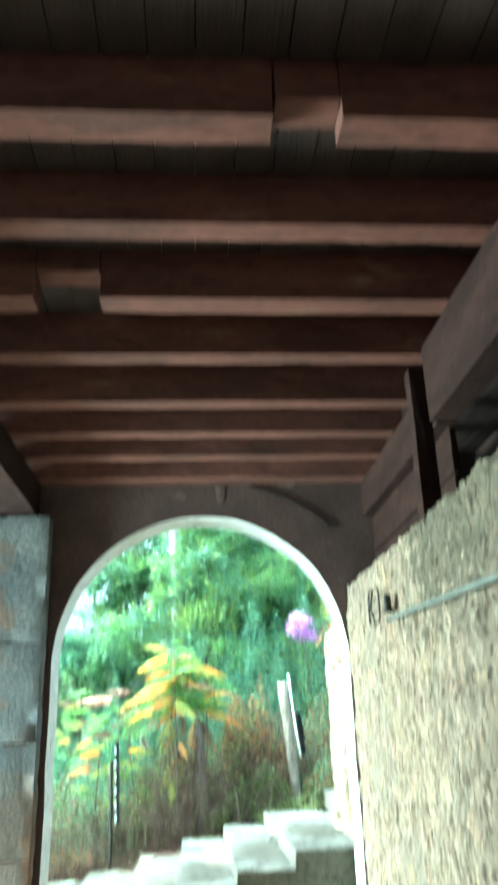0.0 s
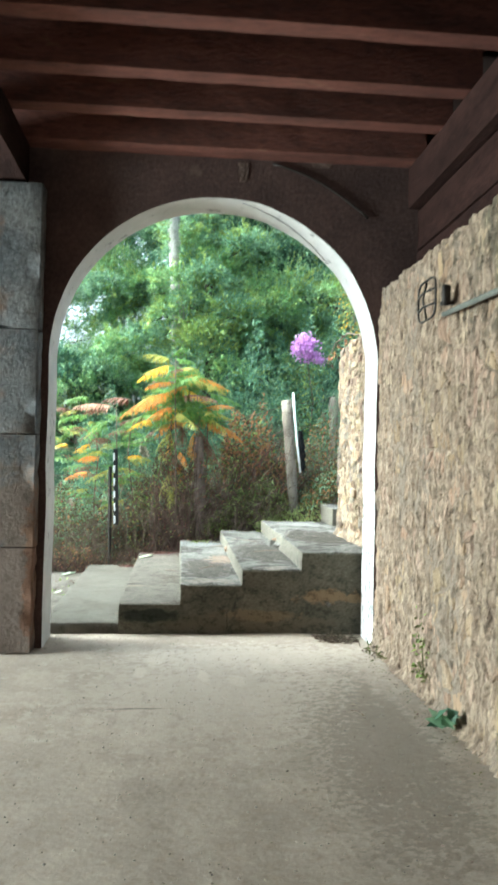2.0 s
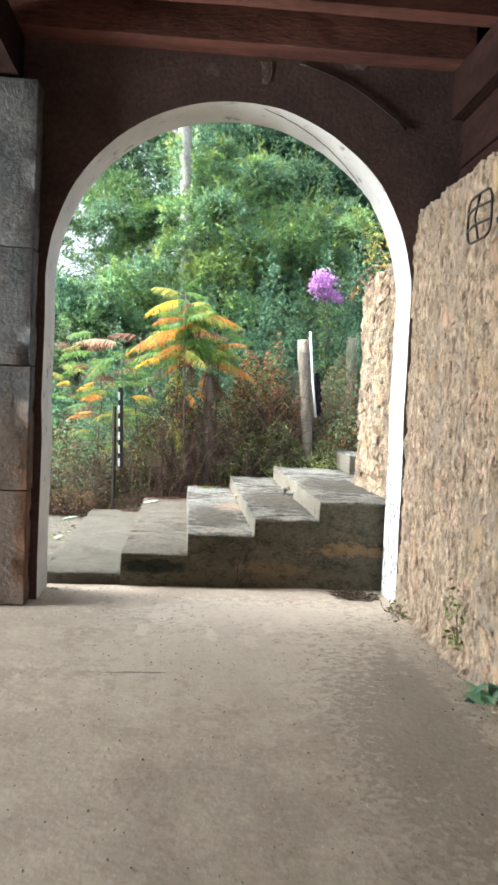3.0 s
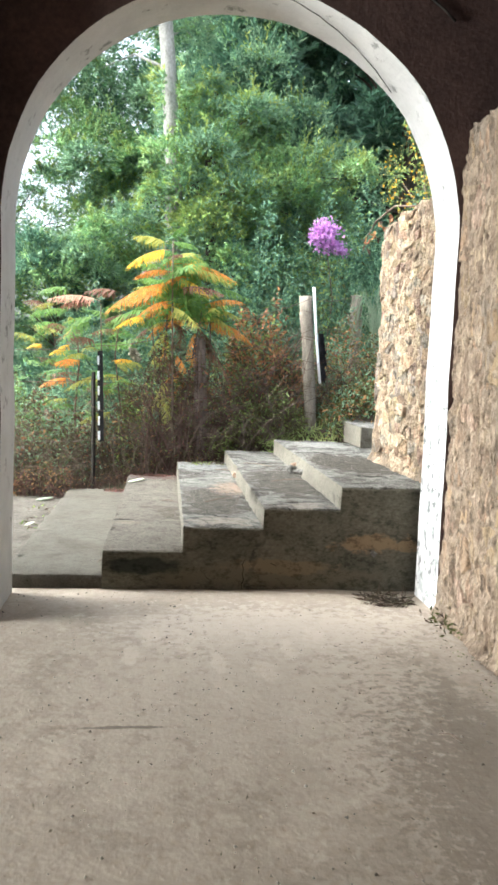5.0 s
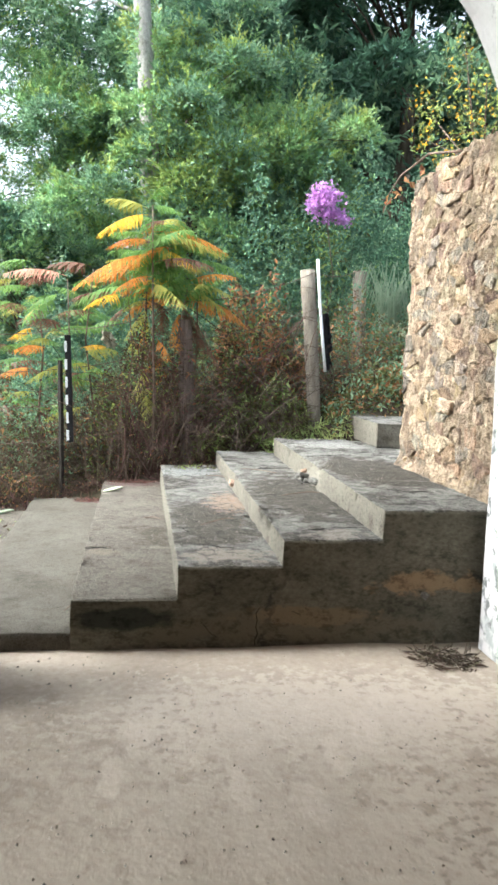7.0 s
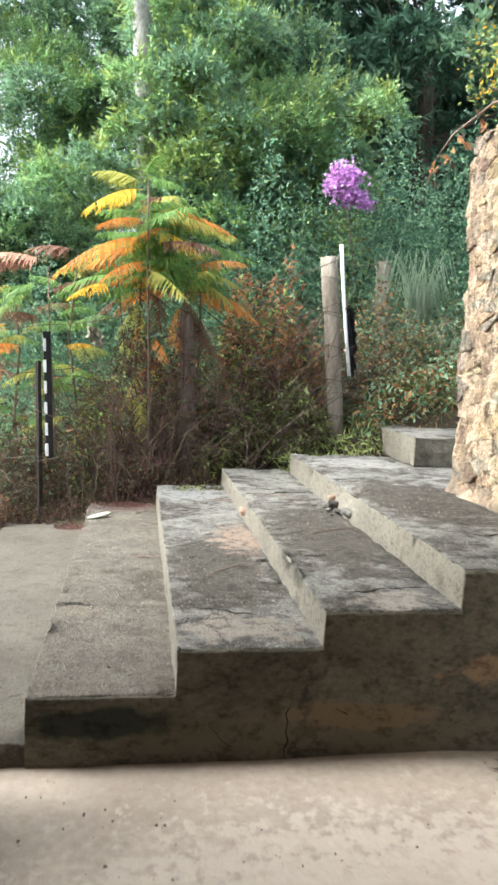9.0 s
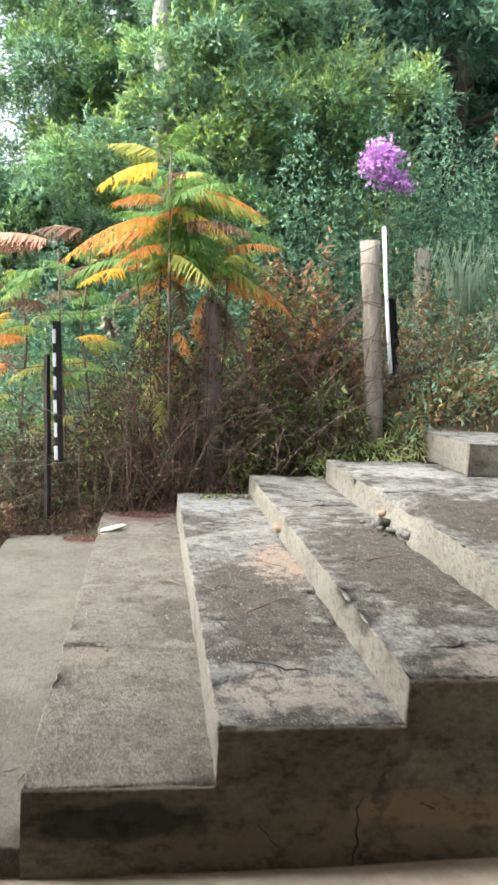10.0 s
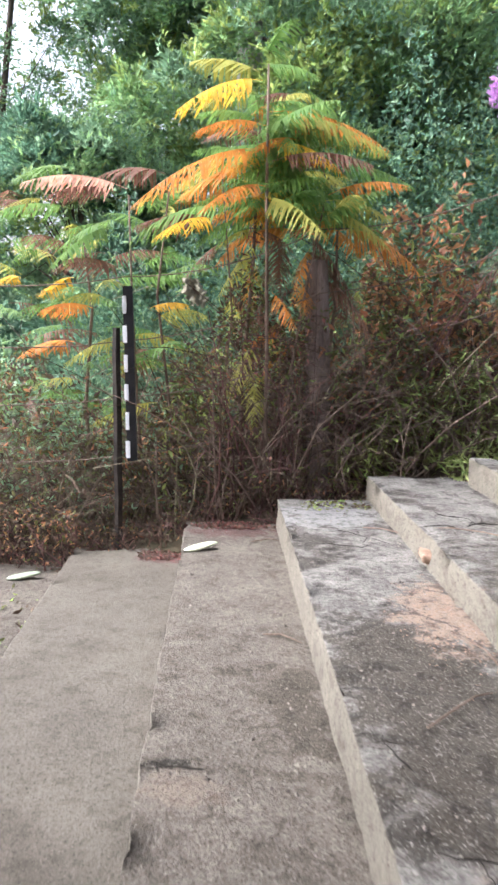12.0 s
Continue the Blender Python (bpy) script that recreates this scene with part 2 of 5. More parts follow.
BLOCK = material("grey_pier_stone", (0.0595, 0.0654, 0.0714), (0.1232, 0.1232, 0.1207), 3.4, 0.9, 0.6, 30, vary=0.15, stain=(0.1062, 0.0723, 0.0493), stain_scale=2.0, stain_cut=(0.54, 0.66), fine_mix=0.4, grime=0.7, patches=[((-1.5, 7.0, 0.45), (1.2, 1.0, 1.25), (0.1148, 0.0892, 0.0697), 2.4, 3.0), ((-1.29, 7.0, 0.6), (0.0765, 0.2550, 0.7650), (0.1275, 0.0723, 0.0425), 3.0, 9.0)])
PLASTER = material("plain_wall_plaster", (0.16, 0.135, 0.11), (0.24, 0.205, 0.17), 2, 0.9, 0.3, 30)
SOIL = material("leaf_litter_soil", (0.04, 0.031, 0.022), (0.095, 0.07, 0.048), 4, 1.0, 0.8, 40, stain=(0.06, 0.055, 0.028), stain_scale=0.4, stain_cut=(0.5, 0.6))
GREYWOOD = material("weathered_grey_wood", (0.156, 0.134, 0.106), (0.324, 0.288, 0.234), 6, 0.9, 0.6, 60, stretch=(2.5, 2.5, 0.4), grime=0.6)
DARKWOOD = material("old_dark_wood", (0.11, 0.087, 0.076), (0.23, 0.185, 0.165), 6, 0.95, 0.7, 60, stretch=(2.5, 2.5, 0.35), grime=0.6)
BARK = material("pale_smooth_bark", (0.24, 0.24, 0.215), (0.42, 0.41, 0.375), 5, 0.9, 0.4, 30, stretch=(1, 1, 0.6), grime=0.7)
DARKBARK = material("dark_bark", (0.05, 0.04, 0.03), (0.11, 0.09, 0.07), 5, 0.95, 0.7, 40, stretch=(2, 2, 0.4))
TWIG = material("dry_twig", (0.0736, 0.0586, 0.0403), (0.1725, 0.1403, 0.1012), 8, 0.95, 0.0, 60, island=0.75)
REDTWIG = material("reddish_twig", (0.058, 0.034, 0.027), (0.125, 0.075, 0.06), 8, 0.95, 0.0, 60, island=0.7)
CANE = material("pale_dry_cane", (0.0864, 0.0648, 0.0475), (0.1800, 0.1404, 0.1080), 8, 0.95, 0.0, 60)
IRON = material("black_painted_iron", (0.014, 0.013, 0.012), (0.045, 0.038, 0.032), 20, 0.5, 0.1, 80, metal=0.4)
PVC = material("dusty_grey_conduit", (0.0845, 0.0878, 0.0748), (0.1365, 0.1398, 0.1202), 6, 0.8, 0.05, 60)
WHITEPAINT = material("white_gloss_paint", (0.74, 0.78, 0.82), (0.84, 0.87, 0.90), 6, 0.45, 0.05, 60, fine_mix=0.05)
BLACKPAINT = material("black_plastic", (0.012, 0.012, 0.014), (0.022, 0.022, 0.024), 6, 0.5, 0.05, 60)
WIRE = material("rusty_wire", (0.10, 0.075, 0.055), (0.2, 0.16, 0.13), 9, 0.7, 0.0, 60, metal=0.5)
PINKCHIP = material("fresh_broken_concrete", (0.20, 0.135, 0.095), (0.31, 0.215, 0.155), 9, 0.95, 0.4, 60)


def leaf_material(name, low, high, spread=0.32, light=0.55, rough=0.45):
    return material(name, low, high, 7.0 if name.startswith("frond") else 0.9, rough, 0.0, 25.0, island=spread, through_light=light, fine_mix=0.15)


GREEN = leaf_material("fresh_green_leaf", (0.19, 0.34, 0.145), (0.32, 0.47, 0.20))
BLUEGREEN = leaf_material("blue_green_leaf", (0.16, 0.28, 0.165), (0.26, 0.40, 0.24))
DARKGREEN = leaf_material("dark_green_leaf", (0.08, 0.17, 0.11), (0.135, 0.25, 0.16), 0.3)
LIME = leaf_material("yellow_green_leaf", (0.20, 0.31, 0.09), (0.34, 0.42, 0.13))
RUST = leaf_material("dry_rust_leaf", (0.249, 0.120, 0.056), (0.430, 0.232, 0.112))
BROWN = leaf_material("dry_brown_leaf", (0.0600, 0.0425, 0.0300), (0.1350, 0.0950, 0.0675))
OLIVE = leaf_material("dull_olive_leaf", (0.072, 0.083, 0.026), (0.158, 0.162, 0.058))
MAUVE = leaf_material("mauve_petal", (0.50, 0.22, 0.56), (0.72, 0.42, 0.76), 0.25, 0.4)
REDLITTER = leaf_material("red_brown_litter", (0.13, 0.05, 0.045), (0.22, 0.10, 0.085), 0.4, 0.0, 0.95)
F_YELLOW = leaf_material("frond_yellow", (0.62, 0.36, 0.03), (0.78, 0.52, 0.06), 0.15, 0.5)
F_ORANGE = leaf_material("frond_orange", (0.44, 0.17, 0.04), (0.70, 0.34, 0.06), 0.2, 0.5)
F_GREEN = leaf_material("frond_green", (0.085, 0.20, 0.055), (0.19, 0.34, 0.085), 0.25, 0.5)
F_OLIVE = leaf_material("frond_yellow_green", (0.30, 0.30, 0.06), (0.40, 0.42, 0.10), 0.2, 0.5)
F_RED = leaf_material("frond_dry_brown", (0.13, 0.068, 0.045), (0.25, 0.14, 0.09), 0.25, 0.5)
F_PINK = leaf_material("frond_faded_pink", (0.56, 0.32, 0.22), (0.76, 0.48, 0.35), 0.2, 0.5)
SPROUT = leaf_material("pale_sprout_leaf", (0.40, 0.50, 0.17), (0.58, 0.66, 0.30), 0.3)
PALEGRASS = leaf_material("pale_blue_green_grass", (0.22, 0.30, 0.21), (0.34, 0.42, 0.31), 0.3)

# ---- tools ----
def link_mesh(name, verts, faces, mats, parent=None, label="", smooth=False, slots=None):
    me = bpy.data.meshes.new(name)
    me.from_pydata([tuple(v) for v in verts], [], [tuple(f) for f in faces])
    for m in mats if isinstance(mats, (list, tuple)) else [mats]:
        me.materials.append(m)
    if slots is not None:
        me.polygons.foreach_set("material_index", slots)
    if smooth:
        me.polygons.foreach_set("use_smooth", [True] * len(me.polygons))
    me.update()
    ob = new(name, me)
    if parent:
        ob.parent = parent
    if label:
        tagged(ob, label)
    return ob


def part(name, bm, mats, parent=None, label="", smooth=False):
    me = bpy.data.meshes.new(name)
    bm.to_mesh(me)
    bm.free()
    for m in mats if isinstance(mats, (list, tuple)) else [mats]:
        me.materials.append(m)
    if smooth:
        me.polygons.foreach_set("use_smooth", [True] * len(me.polygons))
    ob = new(name, me)
    if parent:
        ob.parent = parent
    if label:
        tagged(ob, label)
    return ob


def thing(name, label, category, group="", at=(0, 0, 0)):
    ob = new(name)
    ob.location = at
    return tagged(ob, label, category, group)


def fbm(p, octaves=3):
    return noise.fractal(Vector(p), 1.0, 2.0, octaves)


def rough_block(lo, hi, res=0.08, r=0.012, amp=0.004, chip=0.02, freq=6.0, seed=0.0, skip=""):
    """A worn block: rounded, uneven and chipped along its edges. Returns verts, faces and the axis (0..5) of each face."""
    lo, hi = np.array(lo, float), np.array(hi, float)
    index, verts, faces, side = {}, [], [], []
    steps = [max(2, int(round((hi[i] - lo[i]) / res))) for i in range(3)]

    def vert(ijk):
        if ijk not in index:
            p = np.array([lo[a] + (hi[a] - lo[a]) * ijk[a] / steps[a] for a in range(3)])
            # pull the first inner ring to the edge so that the rounding stays tight
            for a in range(3):
                if ijk[a] == 1 and steps[a] > 3:
                    p[a] = lo[a] + r * 1.2
                if ijk[a] == steps[a] - 1 and steps[a] > 3:
                    p[a] = hi[a] - r * 1.2
            q = np.clip(p, lo + r, hi - r)
            d = p - q
            near = sum(1 for a in range(3) if ijk[a] <= 1 or ijk[a] >= steps[a] - 1)
            ln = np.linalg.norm(d)
            n = d / ln if ln > 1e-9 else d
            if sum(1 for a in range(3) if ijk[a] in (0, steps[a])) > 1:
                p = q + n * r
            s = (p[0] * freq + seed, p[1] * freq, p[2] * freq)
            p = p + n * amp * fbm(s)
            if near > 1:
                c = max(0.0, fbm((p[0] * 7 + seed * 2, p[1] * 7, p[2] * 7 + 5), 4) - 0.05)
                p = p - n * min(chip, chip * 2.2 * c)
            index[ijk] = len(verts)
            verts.append(p)
        return index[ijk]

    for a in range(3):
        b, c = (a + 1) % 3, (a + 2) % 3
        for e, end in enumerate((0, steps[a])):
            if "xXyYzZ"[2 * a + e] in skip:
                continue
            for i in range(steps[b]):
                for j in range(steps[c]):
                    quad = []
                    for di, dj in ((0, 0), (1, 0), (1, 1), (0, 1)):
                        k = [0, 0, 0]
                        k[a], k[b], k[c] = end, i + di, j + dj
                        quad.append(vert(tuple(k)))
                    faces.append(quad if e else quad[::-1])
                    side.append(2 * a + e)
    return verts, faces, side


def box_bm(bm, lo, hi, bevel=0.0, turn=None):
    lo, hi = Vector(lo), Vector(hi)
    r = bmesh.ops.create_cube(bm, size=1.0, matrix=Matrix.Translation((lo + hi) / 2) @ Matrix.Diagonal((*(hi - lo), 1)))
    if bevel:
        edges = list({e for v in r["verts"] for e in v.link_edges})
        bmesh.ops.bevel(bm, geom=edges, offset=bevel, segments=2, affect="EDGES", profile=0.6)
    return bm


def tube(pts, radii, sides=6, cap=True):
    """A tapered tube along pts. Returns verts and faces."""
    pts = [Vector(p) for p in pts]
    verts, faces = [], []
    for i, p in enumerate(pts):
        d = (pts[min(i + 1, len(pts) - 1)] - pts[max(i - 1, 0)]).normalized()
        up = Vector((0, 1, 0)) if abs(d.y) < 0.9 else Vector((1, 0, 0))
        a = d.cross(up).normalized()
        b = d.cross(a)
        rad = radii[i] if isinstance(radii, (list, tuple)) else radii
        for k in range(sides):
            w = 2 * math.pi * k / sides
            verts.append(p + (a * math.cos(w) + b * math.sin(w)) * rad)
    for i in range(len(pts) - 1):
        for k in range(sides):
            k2 = (k + 1) % sides
            faces.append((i * sides + k, i * sides + k2, (i + 1) * sides + k2, (i + 1) * sides + k))
    if cap:
        faces.append(tuple(range(sides))[::-1])
        faces.append(tuple(range((len(pts) - 1) * sides, len(pts) * sides)))
    return verts, faces


def joined(pieces):
    verts, faces = [], []
    for v, f in pieces:
        o = len(verts)
        verts.extend(v)
        faces.extend(tuple(i + o for i in q) for q in f)
    return verts, faces


def leaf_mesh(name, base, way, length, width, mats, parent, label="", fold=0.25, rng=None, slots=None):
    """One mesh of many folded, lens-shaped leaves: base points, unit directions, lengths and widths as arrays."""
    n = len(base)
    rnd = rng.normal(size=(n, 3))
    side = np.cross(way, rnd)
    side /= np.linalg.norm(side, axis=1)[:, None] + 1e-9
    nor = np.cross(side, way)
    L, W = length[:, None], width[:, None]
    mid = base + way * L * 0.45
    tip = base + way * L - nor * L * 0.12
    v = np.empty((n, 4, 3))
    v[:, 0], v[:, 2] = base, tip
    v[:, 1], v[:, 3] = mid + side * W * 0.5 + nor * W * fold, mid - side * W * 0.5 + nor * W * fold
    me = bpy.data.meshes.new(name)
    me.vertices.add(4 * n)
    me.vertices.foreach_set("co", v.reshape(-1))
    me.loops.add(6 * n)
    o = np.arange(n)[:, None] * 4
    me.loops.foreach_set("vertex_index", (o + np.array([[0, 1, 2, 0, 2, 3]])).reshape(-1).astype(np.int32))
    me.polygons.add(2 * n)
    me.polygons.foreach_set("loop_start", np.arange(2 * n, dtype=np.int32) * 3)
    for m in mats if isinstance(mats, (list, tuple)) else [mats]:
        me.materials.append(m)
    if slots is not None:
        me.polygons.foreach_set("material_index", np.repeat(slots, 2).astype(np.int32))
    me.update(calc_edges=True)
    ob = new(name, me)
    ob.parent = parent
    if label:
        tagged(ob, label)
    return ob


def unit(a):
    return a / (np.linalg.norm(a, axis=-1, keepdims=True) + 1e-9)

# ---- setting: floor, ground, walls, ceiling ----
AX, AR, AZ = 0.11, 1.343, 2.355          # arch: centre, radius, springing
Y0, Y1 = 7.16, 7.58                      # arch wall, inner and outer face
CEIL = 4.32


def grid(nx, ny, place):
    verts = [place(i / nx, j / ny) for j in range(ny + 1) for i in range(nx + 1)]
    faces = [(j * (nx + 1) + i, j * (nx + 1) + i + 1, (j + 1) * (nx + 1) + i + 1, (j + 1) * (nx + 1) + i) for j in range(ny) for i in range(nx)]
    return verts, faces


def floor_at(u, v):
    x, y = -7.5 + 9.05 * u, -5.0 + 12.72 * v
    return x, y, 0.012 * fbm((x * 0.9, y * 0.9, 3), 4) + 0.003 * fbm((x * 5, y * 5, 1)) - 0.004


tagged(link_mesh("floor", *grid(130, 180, floor_at), FLOOR, smooth=True), "dusty worn grey-brown concrete floor with stains and a painted light band at the arch", "floor", kind="structure")


def rise(x, y):
    """The ground's height: a bank that climbs to the stair's upper end behind the steps."""
    s = min(1, max(0, (y - 10.9) / 0.6))
    s = s * s * (3 - 2 * s)
    h = min(1.5, max(0.0, 0.10 + (x + 1.1) * 0.27)) * s
    far = min(1, max(0, (y - 13) / 20))
    return -0.035 + h + 2.0 * far * far + (0.05 * fbm((x * 0.7, y * 0.7, 9)) if y > 11.4 or x < -1.8 else 0)


def ground_at(u, v):
    a, b = 2 * u - 1, 2 * v - 1
    x, y = 12 * a + 288 * a ** 5, 9 + 12 * b + 288 * b ** 5
    inside = -7.6 < x < 1.7 and -5.1 < y < 7.7
    return x, y, rise(x, y) - (0.05 if inside else 0)


tagged(link_mesh("ground", *grid(150, 150, ground_at), SOIL, smooth=True), "brown leaf-littered earth ground around the building", "ground", kind="structure")

# arch wall: strips between the opening's edge and the wall's outline, on both faces, and the white reveal
TOP, XL, XR = CEIL + 0.1, -7.7, 3.2
edge = [(AX - AR, 0.0)] + [(AX - AR, AZ * i / 8) for i in range(1, 8)]
edge += [(AX - AR * math.cos(math.pi * i / 40), AZ + (AR - 0.015) * math.sin(math.pi * i / 40)) for i in range(41)]
edge += [(AX + AR, AZ * i / 8) for i in range(7, 0, -1)] + [(AX + AR, 0.0)]
wob = [0.010 * fbm((x * 2.3, z * 2.3, 4)) for x, z in edge]
edge = [(x + (w if 0 < i < len(edge) - 1 else 0), z + w * 0.6 * (z > AZ)) for i, ((x, z), w) in enumerate(zip(edge, wob))]
outer = []
for x, z in edge:
    a = math.atan2(z - AZ, x - AX)
    if z <= AZ + 1e-6:
        outer.append((XL if x < AX else XR, z))
    elif x - AX > (TOP - AZ) * 1.2:
        outer.append((XR, z))
    else:
        outer.append((AX + (x - AX) * (2.6 if abs(x - AX) > 1.0 else 1.9), TOP))
verts, faces, slots = [], [], []
n = len(edge)
for y, ring in ((Y0, edge), (Y0, outer), (Y1, edge), (Y1, outer)):
    verts += [(x, y, z) for x, z in ring]
RINGS = 5
for k in range(1, RINGS):
    y = Y0 + (Y1 - Y0) * k / RINGS
    verts += [(x + 0.006 * fbm((x * 4, y * 9, z * 4)), y, z + 0.006 * fbm((x * 4, y * 9, z * 4 + 7))) for x, z in edge]
rows = [0] + [3 + k for k in range(1, RINGS)] + [2]
for i in range(n - 1):
    faces += [(i, i + 1, n + i + 1, n + i), (2 * n + i + 1, 2 * n + i, 3 * n + i, 3 * n + i + 1)]
    slots += [0, 1]
    for r0, r1 in zip(rows, rows[1:]):
        faces.append((r0 * n + i + 1, r0 * n + i, r1 * n + i, r1 * n + i + 1))
        slots.append(1)
corner = len(verts)
verts += [(XL, Y0, TOP), (XR, Y0, TOP), (XL, Y1, TOP), (XR, Y1, TOP)]
first = next(i for i in range(n) if outer[i][1] == TOP)
last = max(i for i in range(n) if outer[i][1] == TOP)
faces += [(n + first - 1, n + first, corner), (n + last, n + last + 1, corner + 1),
          (3 * n + first, 3 * n + first - 1, corner + 2), (3 * n + last + 1, 3 * n + last, corner + 3)]
slots += [0, 0, 1, 1]
faces += [(corner, corner + 1, corner + 3, corner + 2), (n, corner, corner + 2, 3 * n), (2 * n - 1, 4 * n - 1, corner + 3, corner + 1)]
slots += [1, 1, 1]
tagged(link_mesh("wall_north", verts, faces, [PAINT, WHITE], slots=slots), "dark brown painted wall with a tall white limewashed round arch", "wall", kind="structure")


def plain_wall(name, label, lo, hi, hole=None, mat=PLASTER):
    """A wall box; hole: (a0, a1, z0, z1) along its longer side."""
    bm = bmesh.new()
    along = 0 if hi[0] - lo[0] > hi[1] - lo[1] else 1
    if hole:
        a0, a1, z0, z1 = hole
        for s, e, zl, zh in ((lo[along], a0, lo[2], hi[2]), (a1, hi[along], lo[2], hi[2]), (a0, a1, z1, hi[2]), (a0, a1, lo[2], z0)):
            if zh - zl > 0.01:
                p, q = list(lo), list(hi)
                p[along], q[along], p[2], q[2] = s, e, zl, zh
                box_bm(bm, p, q)
    else:
        box_bm(bm, lo, hi)
    return tagged(part(name, bm, mat), label, "wall", kind="structure")


plain_wall("wall_west", "plain plastered wall with a wide open bay", (-7.85, -5.2, 0), (-7.55, Y0, TOP), (4.6, 7.1, 0.05, 3.0))
plain_wall("wall_south", "plain plastered wall with a wide open doorway", (-7.55, -5.3, 0), (3.2, -5.0, TOP), (-3.0, -1.2, 0.05, 2.15))
plain_wall("wall_east", "dark plain wall behind the timber screen", (2.9, -5.0, 0), (3.2, Y0, TOP), None, PAINT)

bm = bmesh.new()
for k in range(56):
    x0 = -7.54 + k * 0.19
    box_bm(bm, (x0, -4.99, CEIL + 0.004 * (k % 3)), (x0 + 0.184, Y0 - 0.005, CEIL + 0.035))
tagged(part("ceiling", bm, PLANK), "dark brown wooden board ceiling above the joists", "ceiling", kind="structure")
bm = bmesh.new()
# west overhang is an unseen addition that keeps sun off the hall floor
box_bm(bm, (-11.0, -5.6, TOP + 0.003), (3.5, Y1 + 0.35, TOP + 0.16), 0.02)
tagged(part("roof", bm, PLASTER), "flat roof slab over the hall with an added unseen west overhang against the sun", "roof", kind="structure")


# inner stone wall: a rough bed of earth mortar with ridges, under single stones
def rubble_depth(y, z, seed):
    return (0.020 * fbm((y * 3.2, z * 2.4, seed), 3) + 0.024 * fbm((y * 17, z * 6, seed + 4), 3) + 0.007 * fbm((y * 38, z * 15, seed + 2), 2)
            - 0.085 * max(0.0, fbm((y * 21, z * 8, seed + 9), 2) - 0.14))


def inner_face(u, v):
    y, z = 2.2 + (Y0 - 2.2) * u, 2.95 * v
    top = 0.0 if v < 0.999 else 0.03 * fbm((y * 5, 2, 2), 3) + 0.01
    flare = 0.05 * max(0, 1 - z / 0.12) ** 2
    return 1.468 - rubble_depth(y, z, 1.0) - flare, y, z + top


v1, f1 = grid(330, 180, inner_face)
f1 = [q[::-1] for q in f1]
m = len(v1)
# its top ledge, back to the screen, and the plain length behind the walk
ledge = [(1.47 + 0.4 * j / 4, 2.2 + (Y0 - 2.2) * i / 330, v1[180 * 331 + i][2] - 0.003 * j + (0.015 * fbm((i * 0.2, j, 1)) if j else 0)) for j in range(5) for i in range(331)]
ledge[:331] = v1[180 * 331:]
v1 += ledge
f1 += [(m + j * 331 + i + 1, m + j * 331 + i, m + (j + 1) * 331 + i, m + (j + 1) * 331 + i + 1) for j in range(4) for i in range(330)]
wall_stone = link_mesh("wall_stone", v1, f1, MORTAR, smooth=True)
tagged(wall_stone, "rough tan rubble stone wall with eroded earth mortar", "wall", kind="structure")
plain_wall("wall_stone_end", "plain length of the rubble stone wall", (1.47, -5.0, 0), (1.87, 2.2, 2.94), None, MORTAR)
bm = bmesh.new()
box_bm(bm, (1.6, 2.2, 0), (1.87, Y0 - 0.01, 2.9))
tagged(part("wall_stone_core", bm, MORTAR), "core of the rubble stone wall", "wall", kind="structure")

# pier of large grey blocks
pier = tagged(new("pier"), "grey stone pier of large weathered blocks beside the arch", "pier", kind="structure")
zs = [0.0, 0.82, 1.70, 2.52, 3.67]
for k, (za, zb) in enumerate(zip(zs, zs[1:])):
    v, f, s = rough_block((-2.05, 6.97, za + 0.001), (-1.285 + 0.004 * (k % 2), Y0 + 0.02, zb - 0.001), 0.06, 0.009, 0.007, 0.02, 4, k * 3.7)
    link_mesh("block", v, f, BLOCK, pier, smooth=True)
v, f, s = rough_block((-1.95, 7.05, 0.01), (-1.42, Y0, 3.6), 0.4, 0.01, 0.0, 0.0)
link_mesh("joint_filling", v, f, MORTAR, pier)

# ---- timber roof frame ----
JOISTS = [(-4.3, 0), (-3.6, 0), (-2.9, 0), (-2.2, 0), (-1.5, 0), (-0.8, 0), (-0.1, 0), (0.9, 0), (1.68, 0), (2.39, 1), (3.09, 0), (3.76, 2), (4.45, 0), (5.2, 0), (5.85, 0), (6.42, 0), (7.02, 0)]
rng = random.Random(5)
for y, notch in JOISTS:
    w = 0.17 if notch else 0.15
    z0 = 4.02 + rng.uniform(-0.012, 0.012)
    lo, hi = (-7.5, y - w / 2, z0), (1.78, y + w / 2, CEIL - 0.003)
    if y == 7.02:
        hi = (1.78, Y0 - 0.002, CEIL - 0.003)
    label = ("reddish-brown painted timber ceiling joist" + (" with a piece broken out" if notch else ""))
    cuts = {1: (0.37, 0.64), 2: (-0.83, -0.475)}.get(notch)
    spans = [(lo[0], hi[0], z0)] if not cuts else [(lo[0], cuts[0], z0), (cuts[1], hi[0], z0), (cuts[0] + 0.001, cuts[1] - 0.001, z0 + (0.09 if notch == 1 else 0.17))]
    pieces = []
    for xa, xb, zl in spans:
        v, f, s = rough_block((xa, lo[1], zl), (xb, hi[1], hi[2]), 0.2, 0.006, 0.0025, 0.007, 2.5, y)
        pieces.append((v, f))
    tagged(link_mesh("joist", *joined(pieces), TIMBER), label, "joist", "ceiling joists")


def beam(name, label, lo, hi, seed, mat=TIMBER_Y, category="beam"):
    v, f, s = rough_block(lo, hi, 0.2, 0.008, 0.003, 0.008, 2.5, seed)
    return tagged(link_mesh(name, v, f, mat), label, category)


